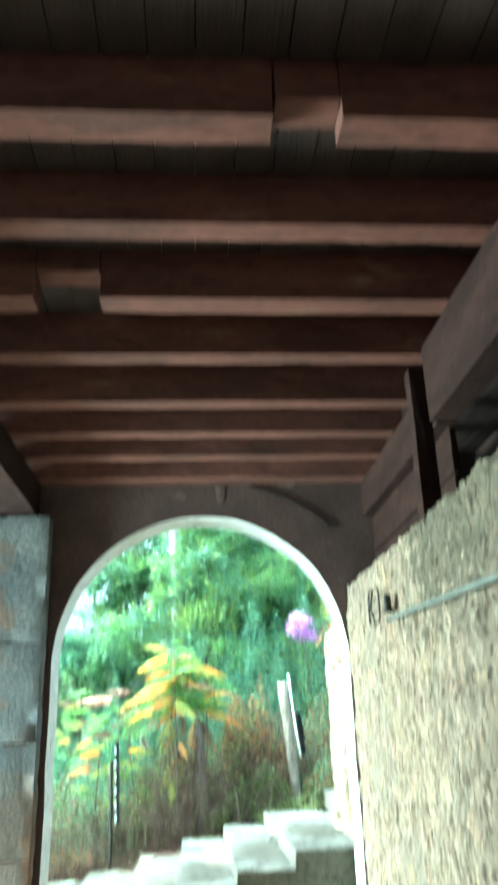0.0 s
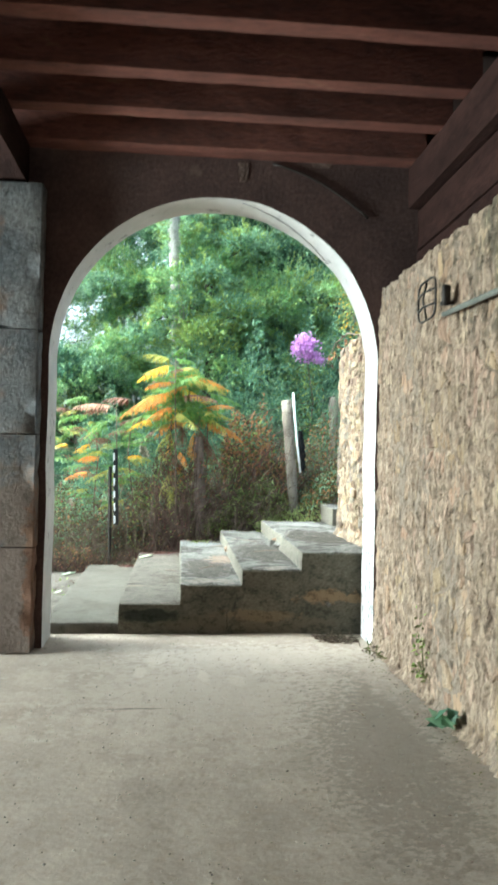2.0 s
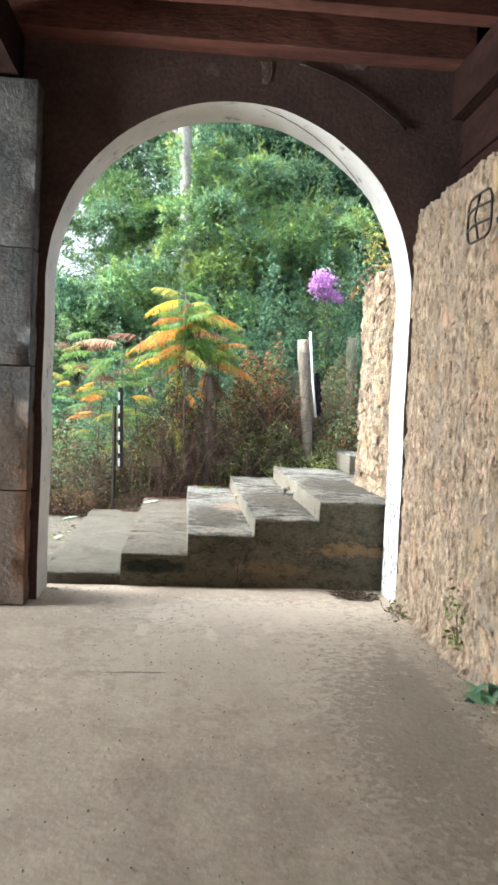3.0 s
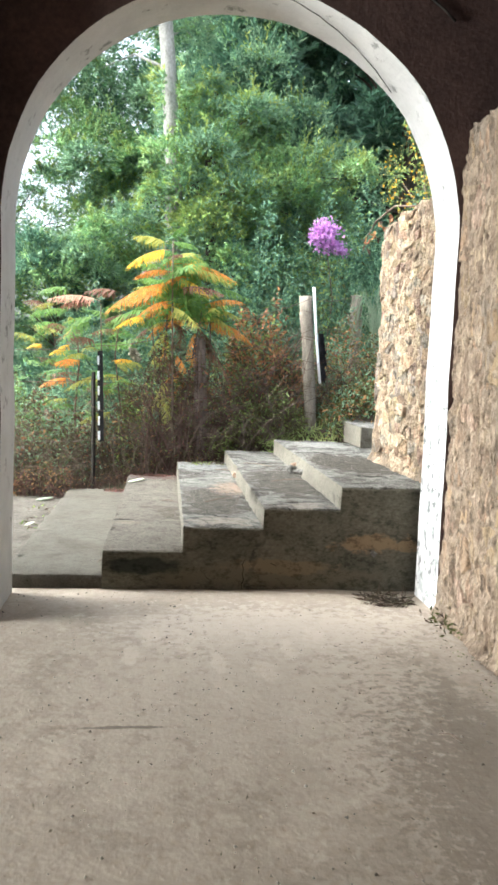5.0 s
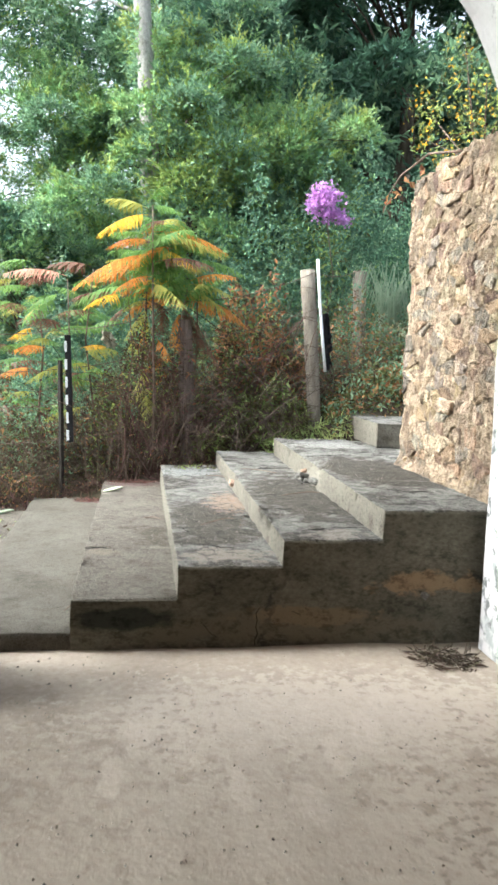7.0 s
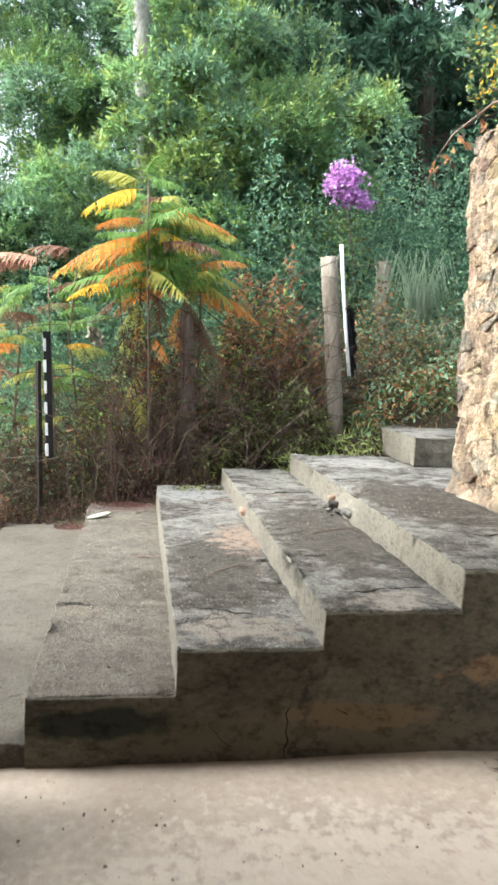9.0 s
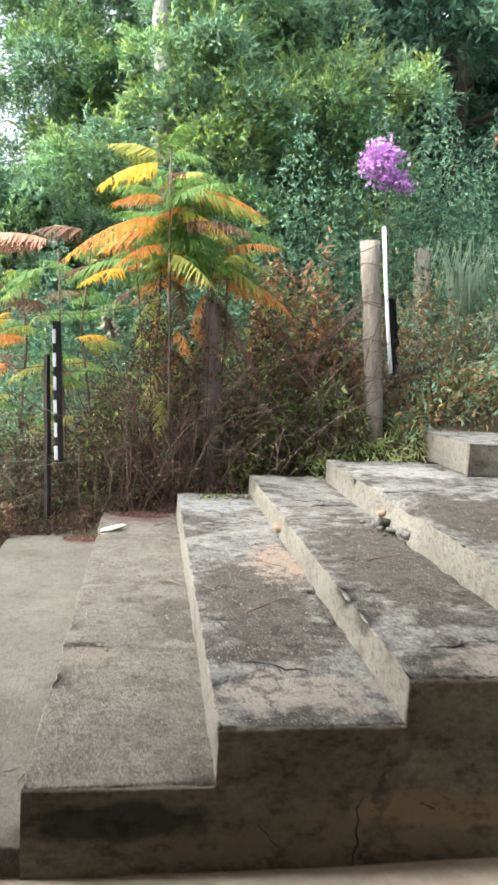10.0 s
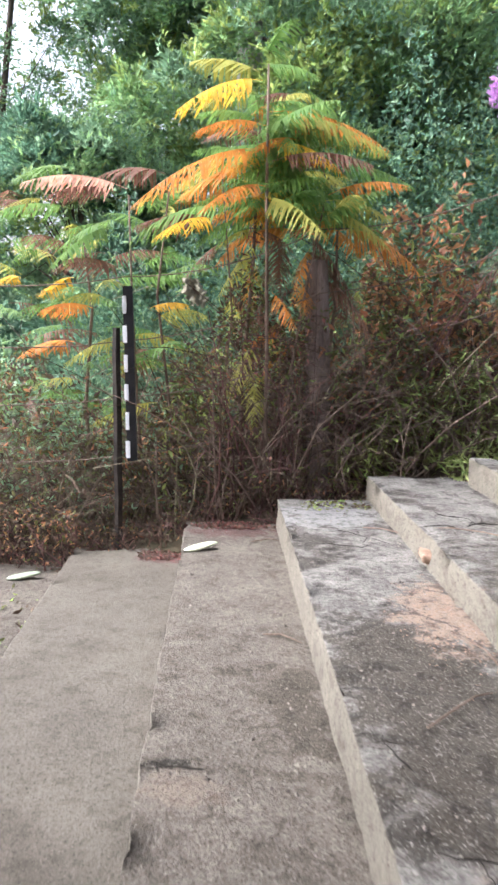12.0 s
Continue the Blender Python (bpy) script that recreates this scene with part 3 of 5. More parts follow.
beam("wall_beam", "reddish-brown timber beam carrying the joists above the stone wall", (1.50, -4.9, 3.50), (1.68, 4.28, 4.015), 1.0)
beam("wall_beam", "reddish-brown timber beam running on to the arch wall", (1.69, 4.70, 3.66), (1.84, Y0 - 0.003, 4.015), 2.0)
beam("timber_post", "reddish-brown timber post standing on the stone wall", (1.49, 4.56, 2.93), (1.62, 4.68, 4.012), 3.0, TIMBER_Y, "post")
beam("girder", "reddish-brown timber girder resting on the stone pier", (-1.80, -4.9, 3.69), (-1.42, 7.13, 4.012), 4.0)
screen = tagged(new("timber_screen"), "reddish-brown boarded screen above the stone wall, darkened in colour for shade", "screen")
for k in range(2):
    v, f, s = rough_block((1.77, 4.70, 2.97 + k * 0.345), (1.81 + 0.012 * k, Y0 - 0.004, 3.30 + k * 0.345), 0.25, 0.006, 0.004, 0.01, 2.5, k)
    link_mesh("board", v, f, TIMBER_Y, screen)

# ---- stairs ----
stairs = tagged(new("concrete_stairs"), "weathered grey concrete steps with chipped edges and dark damp side", "stairs", kind="structure")
STEPS = [(-1.33, -0.67, 0.09, 11.38), (-0.672, -0.135, 0.262, 11.36), (-0.137, 0.405, 0.428, 11.28), (0.403, 0.935, 0.565, 11.36), (0.933, 1.64, 0.722, 11.1)]
for k, (xa, xb, z, far) in enumerate(STEPS):
    v, f, s = rough_block((xa, 7.682 + 0.002 * (k % 2), -0.03), (xb + (0.0 if k == 4 else 0.03), far, z), 0.042, 0.006, 0.007, 0.02, 7, k * 5.3, skip="z")
    for at, half, deep in {3: ((9.98, 0.14, 0.05),), 4: ((9.5, 0.32, 0.13),)}.get(k, ()):
        # a stretch of the riser's edge is broken away
        for q, p in enumerate(v):
            fall = max(0.0, 1 - abs(p[1] - at) / half) ** 0.6
            near = max(0.0, 1 - (p[0] - xa) / 0.16) * max(0.0, min(1.0, (p[2] - z + 0.14) / 0.10))
            wear = fall * near * (0.75 + 0.5 * fbm((p[0] * 14, p[1] * 14, p[2] * 14), 3))
            v[q] = p + np.array((deep * wear, 0, -deep * 0.7 * wear))
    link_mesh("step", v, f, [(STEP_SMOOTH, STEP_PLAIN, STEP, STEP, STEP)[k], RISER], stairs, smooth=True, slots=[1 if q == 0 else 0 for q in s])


# the side of the stairs: one coat of damp render that follows the steps
def side_top(x):
    z = 0.0
    for xa, xb, zt, far in STEPS:
        if x >= xa:
            z = zt
    return z - 0.006


def side_sheet(u, v):
    x = -0.668 + 2.30 * u
    top = side_top(x + 1e-4)
    z = -0.02 + (top + 0.02) * v
    return x, 7.674 - 0.005 * fbm((x * 3, z * 5, 2), 4) + (0.012 if v > 0.999 else 0), z - (0.012 * max(0, fbm((x * 9, 3, 1))) if v > 0.999 else 0)


sheet_v, sheet_f = grid(460, 60, side_sheet)
link_mesh("side_render", sheet_v, sheet_f, STEP_FACE, stairs, "dark damp-stained render on the stair's side with orange bare patches", smooth=True)
v, f, s = rough_block((1.64, 9.42, -0.03), (3.4, 11.2, 0.70), 0.1, 0.008, 0.004, 0.015, 5, 60)
link_mesh("step", v, f, STEP, stairs)
v, f, s = rough_block((1.79, 10.60, 0.70), (3.4, 12.2, 0.93), 0.06, 0.007, 0.003, 0.014, 5, 70)
link_mesh("step", v, f, [STEP, RISER], stairs, slots=[1 if q in (0, 2) else 0 for q in s])

v, f, s = rough_block((-2.7, 7.62, -0.2), (-1.325, 11.32, -0.006), 0.12, 0.01, 0.004, 0.02, 5, 90)
tagged(link_mesh("pavement", v, f, STEP_PLAIN, smooth=True), "worn grey concrete apron beside the lowest step", "pavement", kind="structure")

CRACK = material("dirt_filled_crack", (0.010, 0.009, 0.007), (0.024, 0.021, 0.016), 9, 1.0, 0.0, 60)


def crack(a, b, width, seed, wander=0.05, branch=True):
    """A jagged dirt-filled crack, flush in the concrete, from a to b."""
    a, b = Vector(a), Vector(b)
    r = random.Random(seed)
    d = b - a
    k = max(5, int(d.length / 0.035))
    side = Vector((-d.y, d.x, 0)).normalized() if abs(d.z) < 0.5 * d.length else Vector((1, 0, 0))
    pts = [a + d * (i / k) + side * (wander * fbm((i * 0.33, seed, 2), 4) + r.uniform(-0.006, 0.006)) for i in range(k + 1)]
    radii = [width * (0.25 + 0.75 * math.sin(math.pi * (0.1 + 0.8 * i / k))) * r.uniform(0.5, 1.3) for i in range(k + 1)]
    pieces = [tube(pts, radii, 5)]
    if branch:
        for q in (0.3, 0.65):
            o = pts[int(k * q)]
            e = o + (d.normalized() * 0.5 + side * r.choice((-1, 1))) * d.length * r.uniform(0.15, 0.3)
            bp = [o.lerp(e, i / 6) + side * r.uniform(-0.008, 0.008) for i in range(7)]
            pieces.append(tube(bp, [width * 0.6 * (1 - i / 7) + 0.0006 for i in range(7)], 4))
    link_mesh("crack", *joined(pieces), CRACK, stairs)


Z3, Z4, Z5 = STEPS[2][2], STEPS[3][2], STEPS[4][2]
for n, (a, b, w) in enumerate((((-0.12, 10.36, Z3), (0.38, 10.18, Z3), 0.006), ((0.08, 10.62, Z3), (0.36, 10.30, Z3), 0.005), ((-0.05, 8.15, Z3), (0.20, 8.06, Z3), 0.006), ((-0.07, 8.62, Z3), (-0.02, 8.30, Z3), 0.006), ((0.1, 9.7, Z3), (0.36, 9.78, Z3), 0.003),
                               ((0.43, 10.12, Z4), (0.9, 10.2, Z4), 0.006), ((0.5, 10.5, Z4), (0.8, 10.05, Z4), 0.005), ((0.55, 7.90, Z4), (0.92, 7.96, Z4), 0.007), ((0.48, 8.5, Z4), (0.7, 8.45, Z4), 0.004),
                               ((0.96, 9.8, Z5), (1.58, 9.95, Z5), 0.006), ((1.1, 8.3, Z5), (1.4, 8.2, Z5), 0.004), ((-0.66, 8.74, STEPS[1][2]), (-0.5, 8.70, STEPS[1][2]), 0.007), ((-0.17, 7.86, STEPS[1][2]), (-0.13, 7.75, STEPS[1][2]), 0.006),
                               ((-0.90, 8.0, STEPS[0][2]), (-0.70, 8.12, STEPS[0][2]), 0.004), ((0.265, 7.672, 0.0), (0.285, 7.672, 0.21), 0.006), ((0.07, 7.672, 0.055), (-0.02, 7.672, 0.14), 0.004), ((0.47, 7.672, 0.19), (0.50, 7.672, 0.165), 0.005))):
    crack(a, b, w * 0.55, n + 1, 0.05 if a[2] == b[2] else 0.025, a[2] == b[2])

# ---- outer stone wall, broken off at its far end ----
OX, OY, OTOP = 1.61, 9.42, 2.80


def broken(z):
    return OY + 0.05 * fbm((z * 2.2, 0, 3), 3) - 0.10 * max(0, z - 2.35) ** 1.5


def outer_face(u, v):
    z = 0.55 + (OTOP - 0.55) * v
    y = Y1 + 0.005 + (broken(z) - Y1) * u
    top = 0 if v < 0.999 else 0.05 * fbm((y * 4, 1, 1), 3)
    return OX - 0.006 - rubble_depth(y, z, 6.0) * 0.8 - 0.05 * max(0, 1 - abs(z - 0.70) / 0.14) * min(1, max(0, (y - 7.75) / 0.4)), y, z + top


v2, f2 = grid(80, 100, outer_face)
f2 = [q[::-1] for q in f2]
m = len(v2)
v2 += [(x + 0.5, y + (0.03 if i == 80 else 0), z) for i, (x, y, z) in enumerate(v2)]
f2 += [(i + 1 + 100 * 81, i + 100 * 81, m + i + 100 * 81, m + i + 1 + 100 * 81) for i in range(80)]
f2 += [(j * 81 + 80, (j + 1) * 81 + 80, m + (j + 1) * 81 + 80, m + j * 81 + 80) for j in range(100)]
f2 += [(m + j * 81 + i, m + j * 81 + i + 1, m + (j + 1) * 81 + i + 1, m + (j + 1) * 81 + i) for j in range(100) for i in range(80)]
wall_outer = link_mesh("wall_outer", v2, f2, RUBBLE_BED, smooth=True)
tagged(wall_outer, "broken rubble stone wall of pale tan stones outside the arch", "wall", kind="structure")

# ---- things on the walls ----
def bulkhead_lamp():
    lamp = thing("bulkhead_lamp", "black caged bulkhead lamp bracketed on the rubble wall", "lamp", at=(1.40, 5.36, 2.56))
    v, f, s = rough_block((-0.022, -0.02, -0.06), (0.03, 0.02, 0.06), 0.02, 0.014, 0, 0)
    link_mesh("housing", v, f, IRON, lamp, smooth=True)
    loop = []
    for k in range(33):
        a = 2 * math.pi * k / 32
        c, sn = math.cos(a), math.sin(a)
        loop.append((-0.05, 0.20 + 0.17 * math.copysign(abs(c) ** 0.45, c), 0.125 * math.copysign(abs(sn) ** 0.45, sn)))
    cage = link_mesh("cage_ring", *tube(loop, 0.0075, 6), IRON, lamp, smooth=True)
    for z in (-0.045, 0.045):
        link_mesh("cage_bar", *tube([(-0.05, 0.03, z), (-0.075, 0.2, z), (-0.05, 0.37, z)], 0.007, 6), IRON, cage, smooth=True)
    link_mesh("cage_bar", *tube([(-0.05, 0.2, -0.125), (-0.075, 0.2, 0.0), (-0.05, 0.2, 0.125)], 0.007, 6), IRON, cage, smooth=True)
    link_mesh("bracket", *tube([(0.05, 0.0, -0.05), (-0.03, 0.0, -0.06)], 0.014, 8), IRON, lamp, smooth=True)
    return lamp


bulkhead_lamp()
pipe = link_mesh("conduit_pipe", *tube([(1.405, 5.40, 2.445), (1.41, 4.6, 2.42), (1.40, 3.6, 2.375), (1.41, 2.3, 2.33)], 0.017, 10), PVC, smooth=True)
tagged(pipe, "dusty grey electrical conduit pipe fixed along the rubble wall", "pipe")
cable_pts = []
for k in range(13):
    x = 0.30 + 0.065 * k
    d = math.sqrt(max(0.02, AR * AR - (x - AX) ** 2))
    cable_pts.append((x, Y0 + 0.03 + 0.30 * k / 12, AZ + d - 0.026 - 0.004 * (k % 2)))
tagged(link_mesh("loose_cable", *tube(cable_pts, 0.0032, 6), IRON, smooth=True), "thin black cable hanging under the arch", "cable")

sag_pts = [(AX + 1.78 * math.cos(radians(a)), Y0 - 0.016, AZ + 1.68 * math.sin(radians(a)) + 0.01 * fbm((a * 0.1, 1, 1))) for a in range(46, 77, 3)]
tagged(link_mesh("wall_cable", *tube(sag_pts, 0.009, 6), IRON, smooth=True), "old dark cable looped over the brown wall beside the arch", "cable")

# ---- fence ----
def leaning_post(name, label, foot, head, r0, r1, mat, square=False, rings=True):
    post = thing(name, label, "fence post", "fence posts")
    k = 7
    pts = [Vector(foot).lerp(Vector(head), i / k) + Vector((0.008 * fbm((i, foot[0], 1)), 0.008 * fbm((i, 2, foot[0])), 0)) for i in range(k + 1)]
    v, f = tube(pts, [r0 + (r1 - r0) * i / k for i in range(k + 1)], 4 if square else 12)
    v = [p + Vector((0.006 * fbm(p * 9), 0.006 * fbm(p * 9 + Vector((5, 0, 0))), 0)) for p in v]
    link_mesh("shaft", v, f, mat, post, smooth=not square)
    if rings:
        for i in (0.25, 0.42, 0.58, 0.74, 0.9):
            c = Vector(foot).lerp(Vector(head), i)
            r = (r0 + (r1 - r0) * i) * 1.06
            ring = [(c.x + r * math.cos(a), c.y + r * math.sin(a), c.z + 0.008 * math.sin(a * 2)) for a in [2 * math.pi * q / 14 for q in range(15)]]
            link_mesh("wire_tie", *tube(ring, 0.004, 5), WIRE, post)
    return post


leaning_post("fence_post", "round weathered grey wooden fence post with wire ties", (1.47, 11.66, 0.55), (1.315, 11.66, 2.375), 0.068, 0.076, GREYWOOD)
leaning_post("fence_post", "old dark wooden fence post among dry twigs", (0.15, 11.55, 0.2), (0.085, 11.6, 1.83), 0.08, 0.072, DARKWOOD, rings=False)
leaning_post("fence_post", "grey wooden fence post half hidden by shrubs", (2.36, 13.3, 0.9), (2.32, 13.3, 2.58), 0.085, 0.085, GREYWOOD, rings=False)
leaning_post("fence_post", "dark steel fence stake among dry shrubs", (-1.075, 11.42, 0.0), (-1.10, 11.42, 1.40), 0.026, 0.022, IRON, True, rings=False)

pole = thing("white_pole", "white painted pole tied against the wooden fence post", "pole")
link_mesh("shaft", *tube([(1.515, 11.56, 1.36), (1.463, 11.55, 1.75), (1.428, 11.56, 2.1), (1.395, 11.57, 2.475)], [0.016, 0.0145, 0.015, 0.016], 10), WHITEPAINT, pole, smooth=True)
marker = thing("marker_stake", "black and white banded marker stake on the fence", "stake")
link_mesh("backing", *rough_block((-0.014, 0.0, 0.0), (0.045, 0.03, 1.02), 0.2, 0.004, 0.002, 0.0)[:2], BLACKPAINT, marker)
for k in range(6):
    v, f, s = rough_block((-0.020 + 0.003 * (k % 2), -0.014, 0.02 + k * 0.168), (0.007, 0.006, 0.122 + k * 0.168), 0.05, 0.004, 0.002, 0.003, 9, k)
    link_mesh("white_band", v, f, WHITEPAINT, marker)
marker.matrix_world = pose(-1.01, 11.36, 0.62, 0, -1.8, 0)

WIRES = [((-3.2, 11.45), (-1.05, 11.43), (0.1, 11.5), (1.38, 11.58), (2.32, 13.2))]
for h, sag in ((0.45, 0.05), (0.80, 0.06), (1.13, 0.05), (1.5, 0.07)):
    pts = []
    for (xa, ya), (xb, yb) in zip(WIRES[0], WIRES[0][1:]):
        for i in range(9):
            q = i / 8
            x, y = xa + (xb - xa) * q, ya + (yb - ya) * q
            base = 0.18 + max(0, (x + 1.1)) * 0.27
            pts.append((x, y, base + h - sag * 4 * q * (1 - q)))
    tagged(link_mesh("fence_wire", *tube(pts, 0.0035, 4), WIRE), "rusty strand of fence wire between the posts", "wire", "fence wires")


# ---- plants ----
RNG = np.random.default_rng(11)


def limbs(parent, trunk_pts, trunk_r, targets, mat, count=18):
    link_mesh("trunk", *tube(trunk_pts, trunk_r, 12), mat, parent, smooth=True)
    picks = [targets[int(i)] for i in np.linspace(0, len(targets) - 1, count)]
    for t in picks:
        t = Vector(t)
        q = min(0.95, max(0.25, 0.35 + 0.5 * (t.z - trunk_pts[0][2]) / max(1, trunk_pts[-1][2] - trunk_pts[0][2]) * 0.8))
        i = q * (len(trunk_pts) - 1)
        a = Vector(trunk_pts[int(i)]).lerp(Vector(trunk_pts[min(int(i) + 1, len(trunk_pts) - 1)]), i - int(i))
        mid = a.lerp(t, 0.5) + Vector((0, 0, 0.25 + 0.1 * fbm(t)))
        r = trunk_r[int(i)] * 0.26
        link_mesh("limb", *tube([a, a.lerp(mid, 0.55), mid, mid.lerp(t, 0.6), t], [r, r * 0.8, r * 0.55, r * 0.35, r * 0.12], 6), mat, parent, smooth=True)


def bough_tree(label, centre, radii, trunk_pts, trunk_r, boughs, bough_r, leaves, sprigs, length, width, mats, weights, tip, bark, droop=0.0, thick=0.7, low=-0.9, count=18, gap=None, flat=0.75):
    """A tree of tufted boughs: each a flattened tuft, leafy on its outside, with shoots that stand out of it."""
    t = thing("tree", label, "tree")
    c = unit(RNG.normal(size=(boughs, 3)))
    c[:, 2] = np.maximum(c[:, 2], low)
    frac = RNG.uniform(0.45, 1.0, (boughs, 1)) ** 0.6 * (1 + 0.12 * RNG.normal(size=(boughs, 1)))
    cen = np.array(centre) + c * frac * np.array(radii)
    br = bough_r * RNG.uniform(0.55, 1.4, boughs)
    tone = RNG.choice(len(mats), size=boughs, p=weights)
    # tuft leaves
    own = np.repeat(np.arange(boughs), leaves)
    d = unit(RNG.normal(size=(len(own), 3)) + c[own] * 0.7 + np.array([0, 0, 0.75]))
    r = br[own] * RNG.uniform(thick ** 3, 1.0, len(own)) ** (1 / 3)
    base = cen[own] + d * r[:, None] * np.array([1.0, 1.0, flat])
    way = unit(d * 0.8 + RNG.normal(size=d.shape) * 0.6 + np.array([0, 0, -droop]))
    slot = np.where(RNG.random(len(own)) < 0.2, RNG.choice(len(mats), size=len(own), p=weights), tone[own])
    # shoots
    k = 13
    so = np.repeat(np.arange(boughs), sprigs)
    sd = unit(RNG.normal(size=(len(so), 3)) * 0.75 + c[so] * 0.6 + np.array([0, 0, 0.7 - 2 * droop]))
    start = cen[so] + sd * (br[so] * 0.75)[:, None] * np.array([1, 1, flat])
    run = br[so] * RNG.uniform(0.35, 0.85, len(so))
    q = np.tile(np.arange(k) / k, len(so))
    sb = np.repeat(start, k, 0) + np.repeat(sd, k, 0) * (np.repeat(run, k) * q)[:, None]
    sw = unit(np.repeat(sd, k, 0) * 0.8 + RNG.normal(size=sb.shape) * 0.55)
    st = np.where(np.repeat(RNG.random(len(so)) < tip, k), len(mats) - 1, np.repeat(tone[so], k))
    base, way, slot = np.concatenate([base, sb]), np.concatenate([way, sw]), np.concatenate([slot, st])
    if gap:
        (gx, gw), gy, gz = gap
        keep = ~((np.abs(base[:, 0] - gx) < gw) & (base[:, 1] < gy) & (base[:, 2] > gz))
        base, way, slot = base[keep], way[keep], slot[keep]
    n = len(base)
    leaf_mesh("crown", base, way, length * RNG.uniform(0.6, 1.3, n), width * RNG.uniform(0.7, 1.25, n), mats, t, rng=RNG, slots=slot)
    limbs(t, trunk_pts, trunk_r, cen, bark, count)
    return t


bough_tree("leafy mid-green tree with tufted boughs behind the fence", (0.35, 15.6, 3.3), (2.55, 1.5, 3.0),
           [(0.3, 15.9, 0.6), (0.2, 15.9, 2.0), (0.4, 15.8, 3.5), (0.3, 15.7, 5.0), (0.4, 15.6, 6.0)], [0.15, 0.12, 0.09, 0.06, 0.03],
           170, 0.46, 620, 18, 0.085, 0.03, [BLUEGREEN, GREEN, LIME], [0.46, 0.44, 0.10], 0.52, DARKBARK, count=26, gap=((-0.33, 0.10), 15.0, 4.9))
bough_tree("tall pale-barked tree rising above the shrubs", (-1.2, 17.0, 8.3), (3.3, 2.0, 2.9),
           [(-0.18, 15.3, 0.6), (-0.22, 15.2, 2.5), (-0.27, 15.05, 4.5), (-0.4, 15.0, 6.2), (-0.6, 15.2, 8.2), (-0.7, 15.4, 10.5)], [0.16, 0.145, 0.125, 0.115, 0.09, 0.04],
           90, 0.5, 420, 12, 0.1, 0.034, [DARKGREEN, BLUEGREEN, GREEN], [0.4, 0.4, 0.2], 0.3, BARK, count=5)
bough_tree("loose airy green tree with sky showing through", (-2.9, 16.6, 4.9), (2.3, 1.3, 3.4),
           [(-3.4, 16.6, 0.2), (-3.3, 16.5, 1.6), (-3.1, 16.4, 3.8), (-2.7, 16.3, 7.4)], [0.07, 0.055, 0.04, 0.02],
           135, 0.42, 300, 14, 0.075, 0.027, [BLUEGREEN, GREEN, LIME], [0.6, 0.34, 0.06], 0.3, DARKBARK, count=12)
bough_tree("small rounded green tree beside the leafy tree", (-2.0, 14.9, 2.1), (1.15, 0.8, 1.5),
           [(-2.0, 15.1, 0.1), (-1.95, 15.0, 0.9), (-2.0, 14.9, 1.8), (-1.9, 14.9, 2.6)], [0.06, 0.05, 0.04, 0.02],
           52, 0.34, 420, 14, 0.075, 0.028, [BLUEGREEN, DARKGREEN, GREEN], [0.55, 0.3, 0.15], 0.3, DARKBARK, count=22)
bough_tree("dark green tree with broad layered foliage in deep shade", (4.3, 18.2, 6.0), (4.0, 1.8, 4.6),
           [(4.6, 18.6, 1.2), (4.3, 18.4, 3.0), (4.5, 18.3, 5.5), (4.4, 18.2, 8.5)], [0.26, 0.21, 0.15, 0.06],
           120, 0.85, 420, 20, 0.19, 0.06, [DARKGREEN, BLUEGREEN], [0.86, 0.14], 0.15, DARKBARK, droop=0.15, thick=0.85, flat=0.28)
bough_tree("dark leafy understorey tree behind the fence", (2.4, 16.2, 2.2), (1.9, 0.9, 1.7),
           [(2.6, 16.4, 0.9), (2.5, 16.3, 1.8), (2.4, 16.2, 2.8), (2.4, 16.2, 3.5)], [0.08, 0.06, 0.05, 0.02],
           60, 0.4, 420, 8, 0.09, 0.032, [DARKGREEN, BLUEGREEN], [0.8, 0.2], 0.1, DARKBARK)

woods = new("far_woods")
tagged(woods, "dense dark green woodland behind the garden trees", "woods", kind="stuff")
num = 110000
px = np.where(RNG.random(num) < 0.45, RNG.uniform(0.0, 10.0, num), RNG.uniform(-16, 20, num))
pz = RNG.random(num) ** 0.8 * (10.0 + 2.0 * np.sin(px * 0.7) + 1.3 * np.sin(px * 1.9 + 1))
pz = np.where((px > -9.0) & (px < -1.4), pz * (0.16 + 0.10 * np.sin(px * 2.3) ** 2), pz) + 0.3
py = RNG.uniform(19.5, 25.0, num) + 0.4 * np.abs(px - 1)
slots = (RNG.random(num) < 0.35).astype(int)
leaf_mesh("foliage", np.stack([px, py, pz], 1), unit(RNG.normal(size=(num, 3)) + np.array([0, 0, -0.3])), RNG.uniform(0.16, 0.36, num), RNG.uniform(0.07, 0.15, num), [DARKGREEN, BLUEGREEN], woods, rng=RNG, slots=slots)


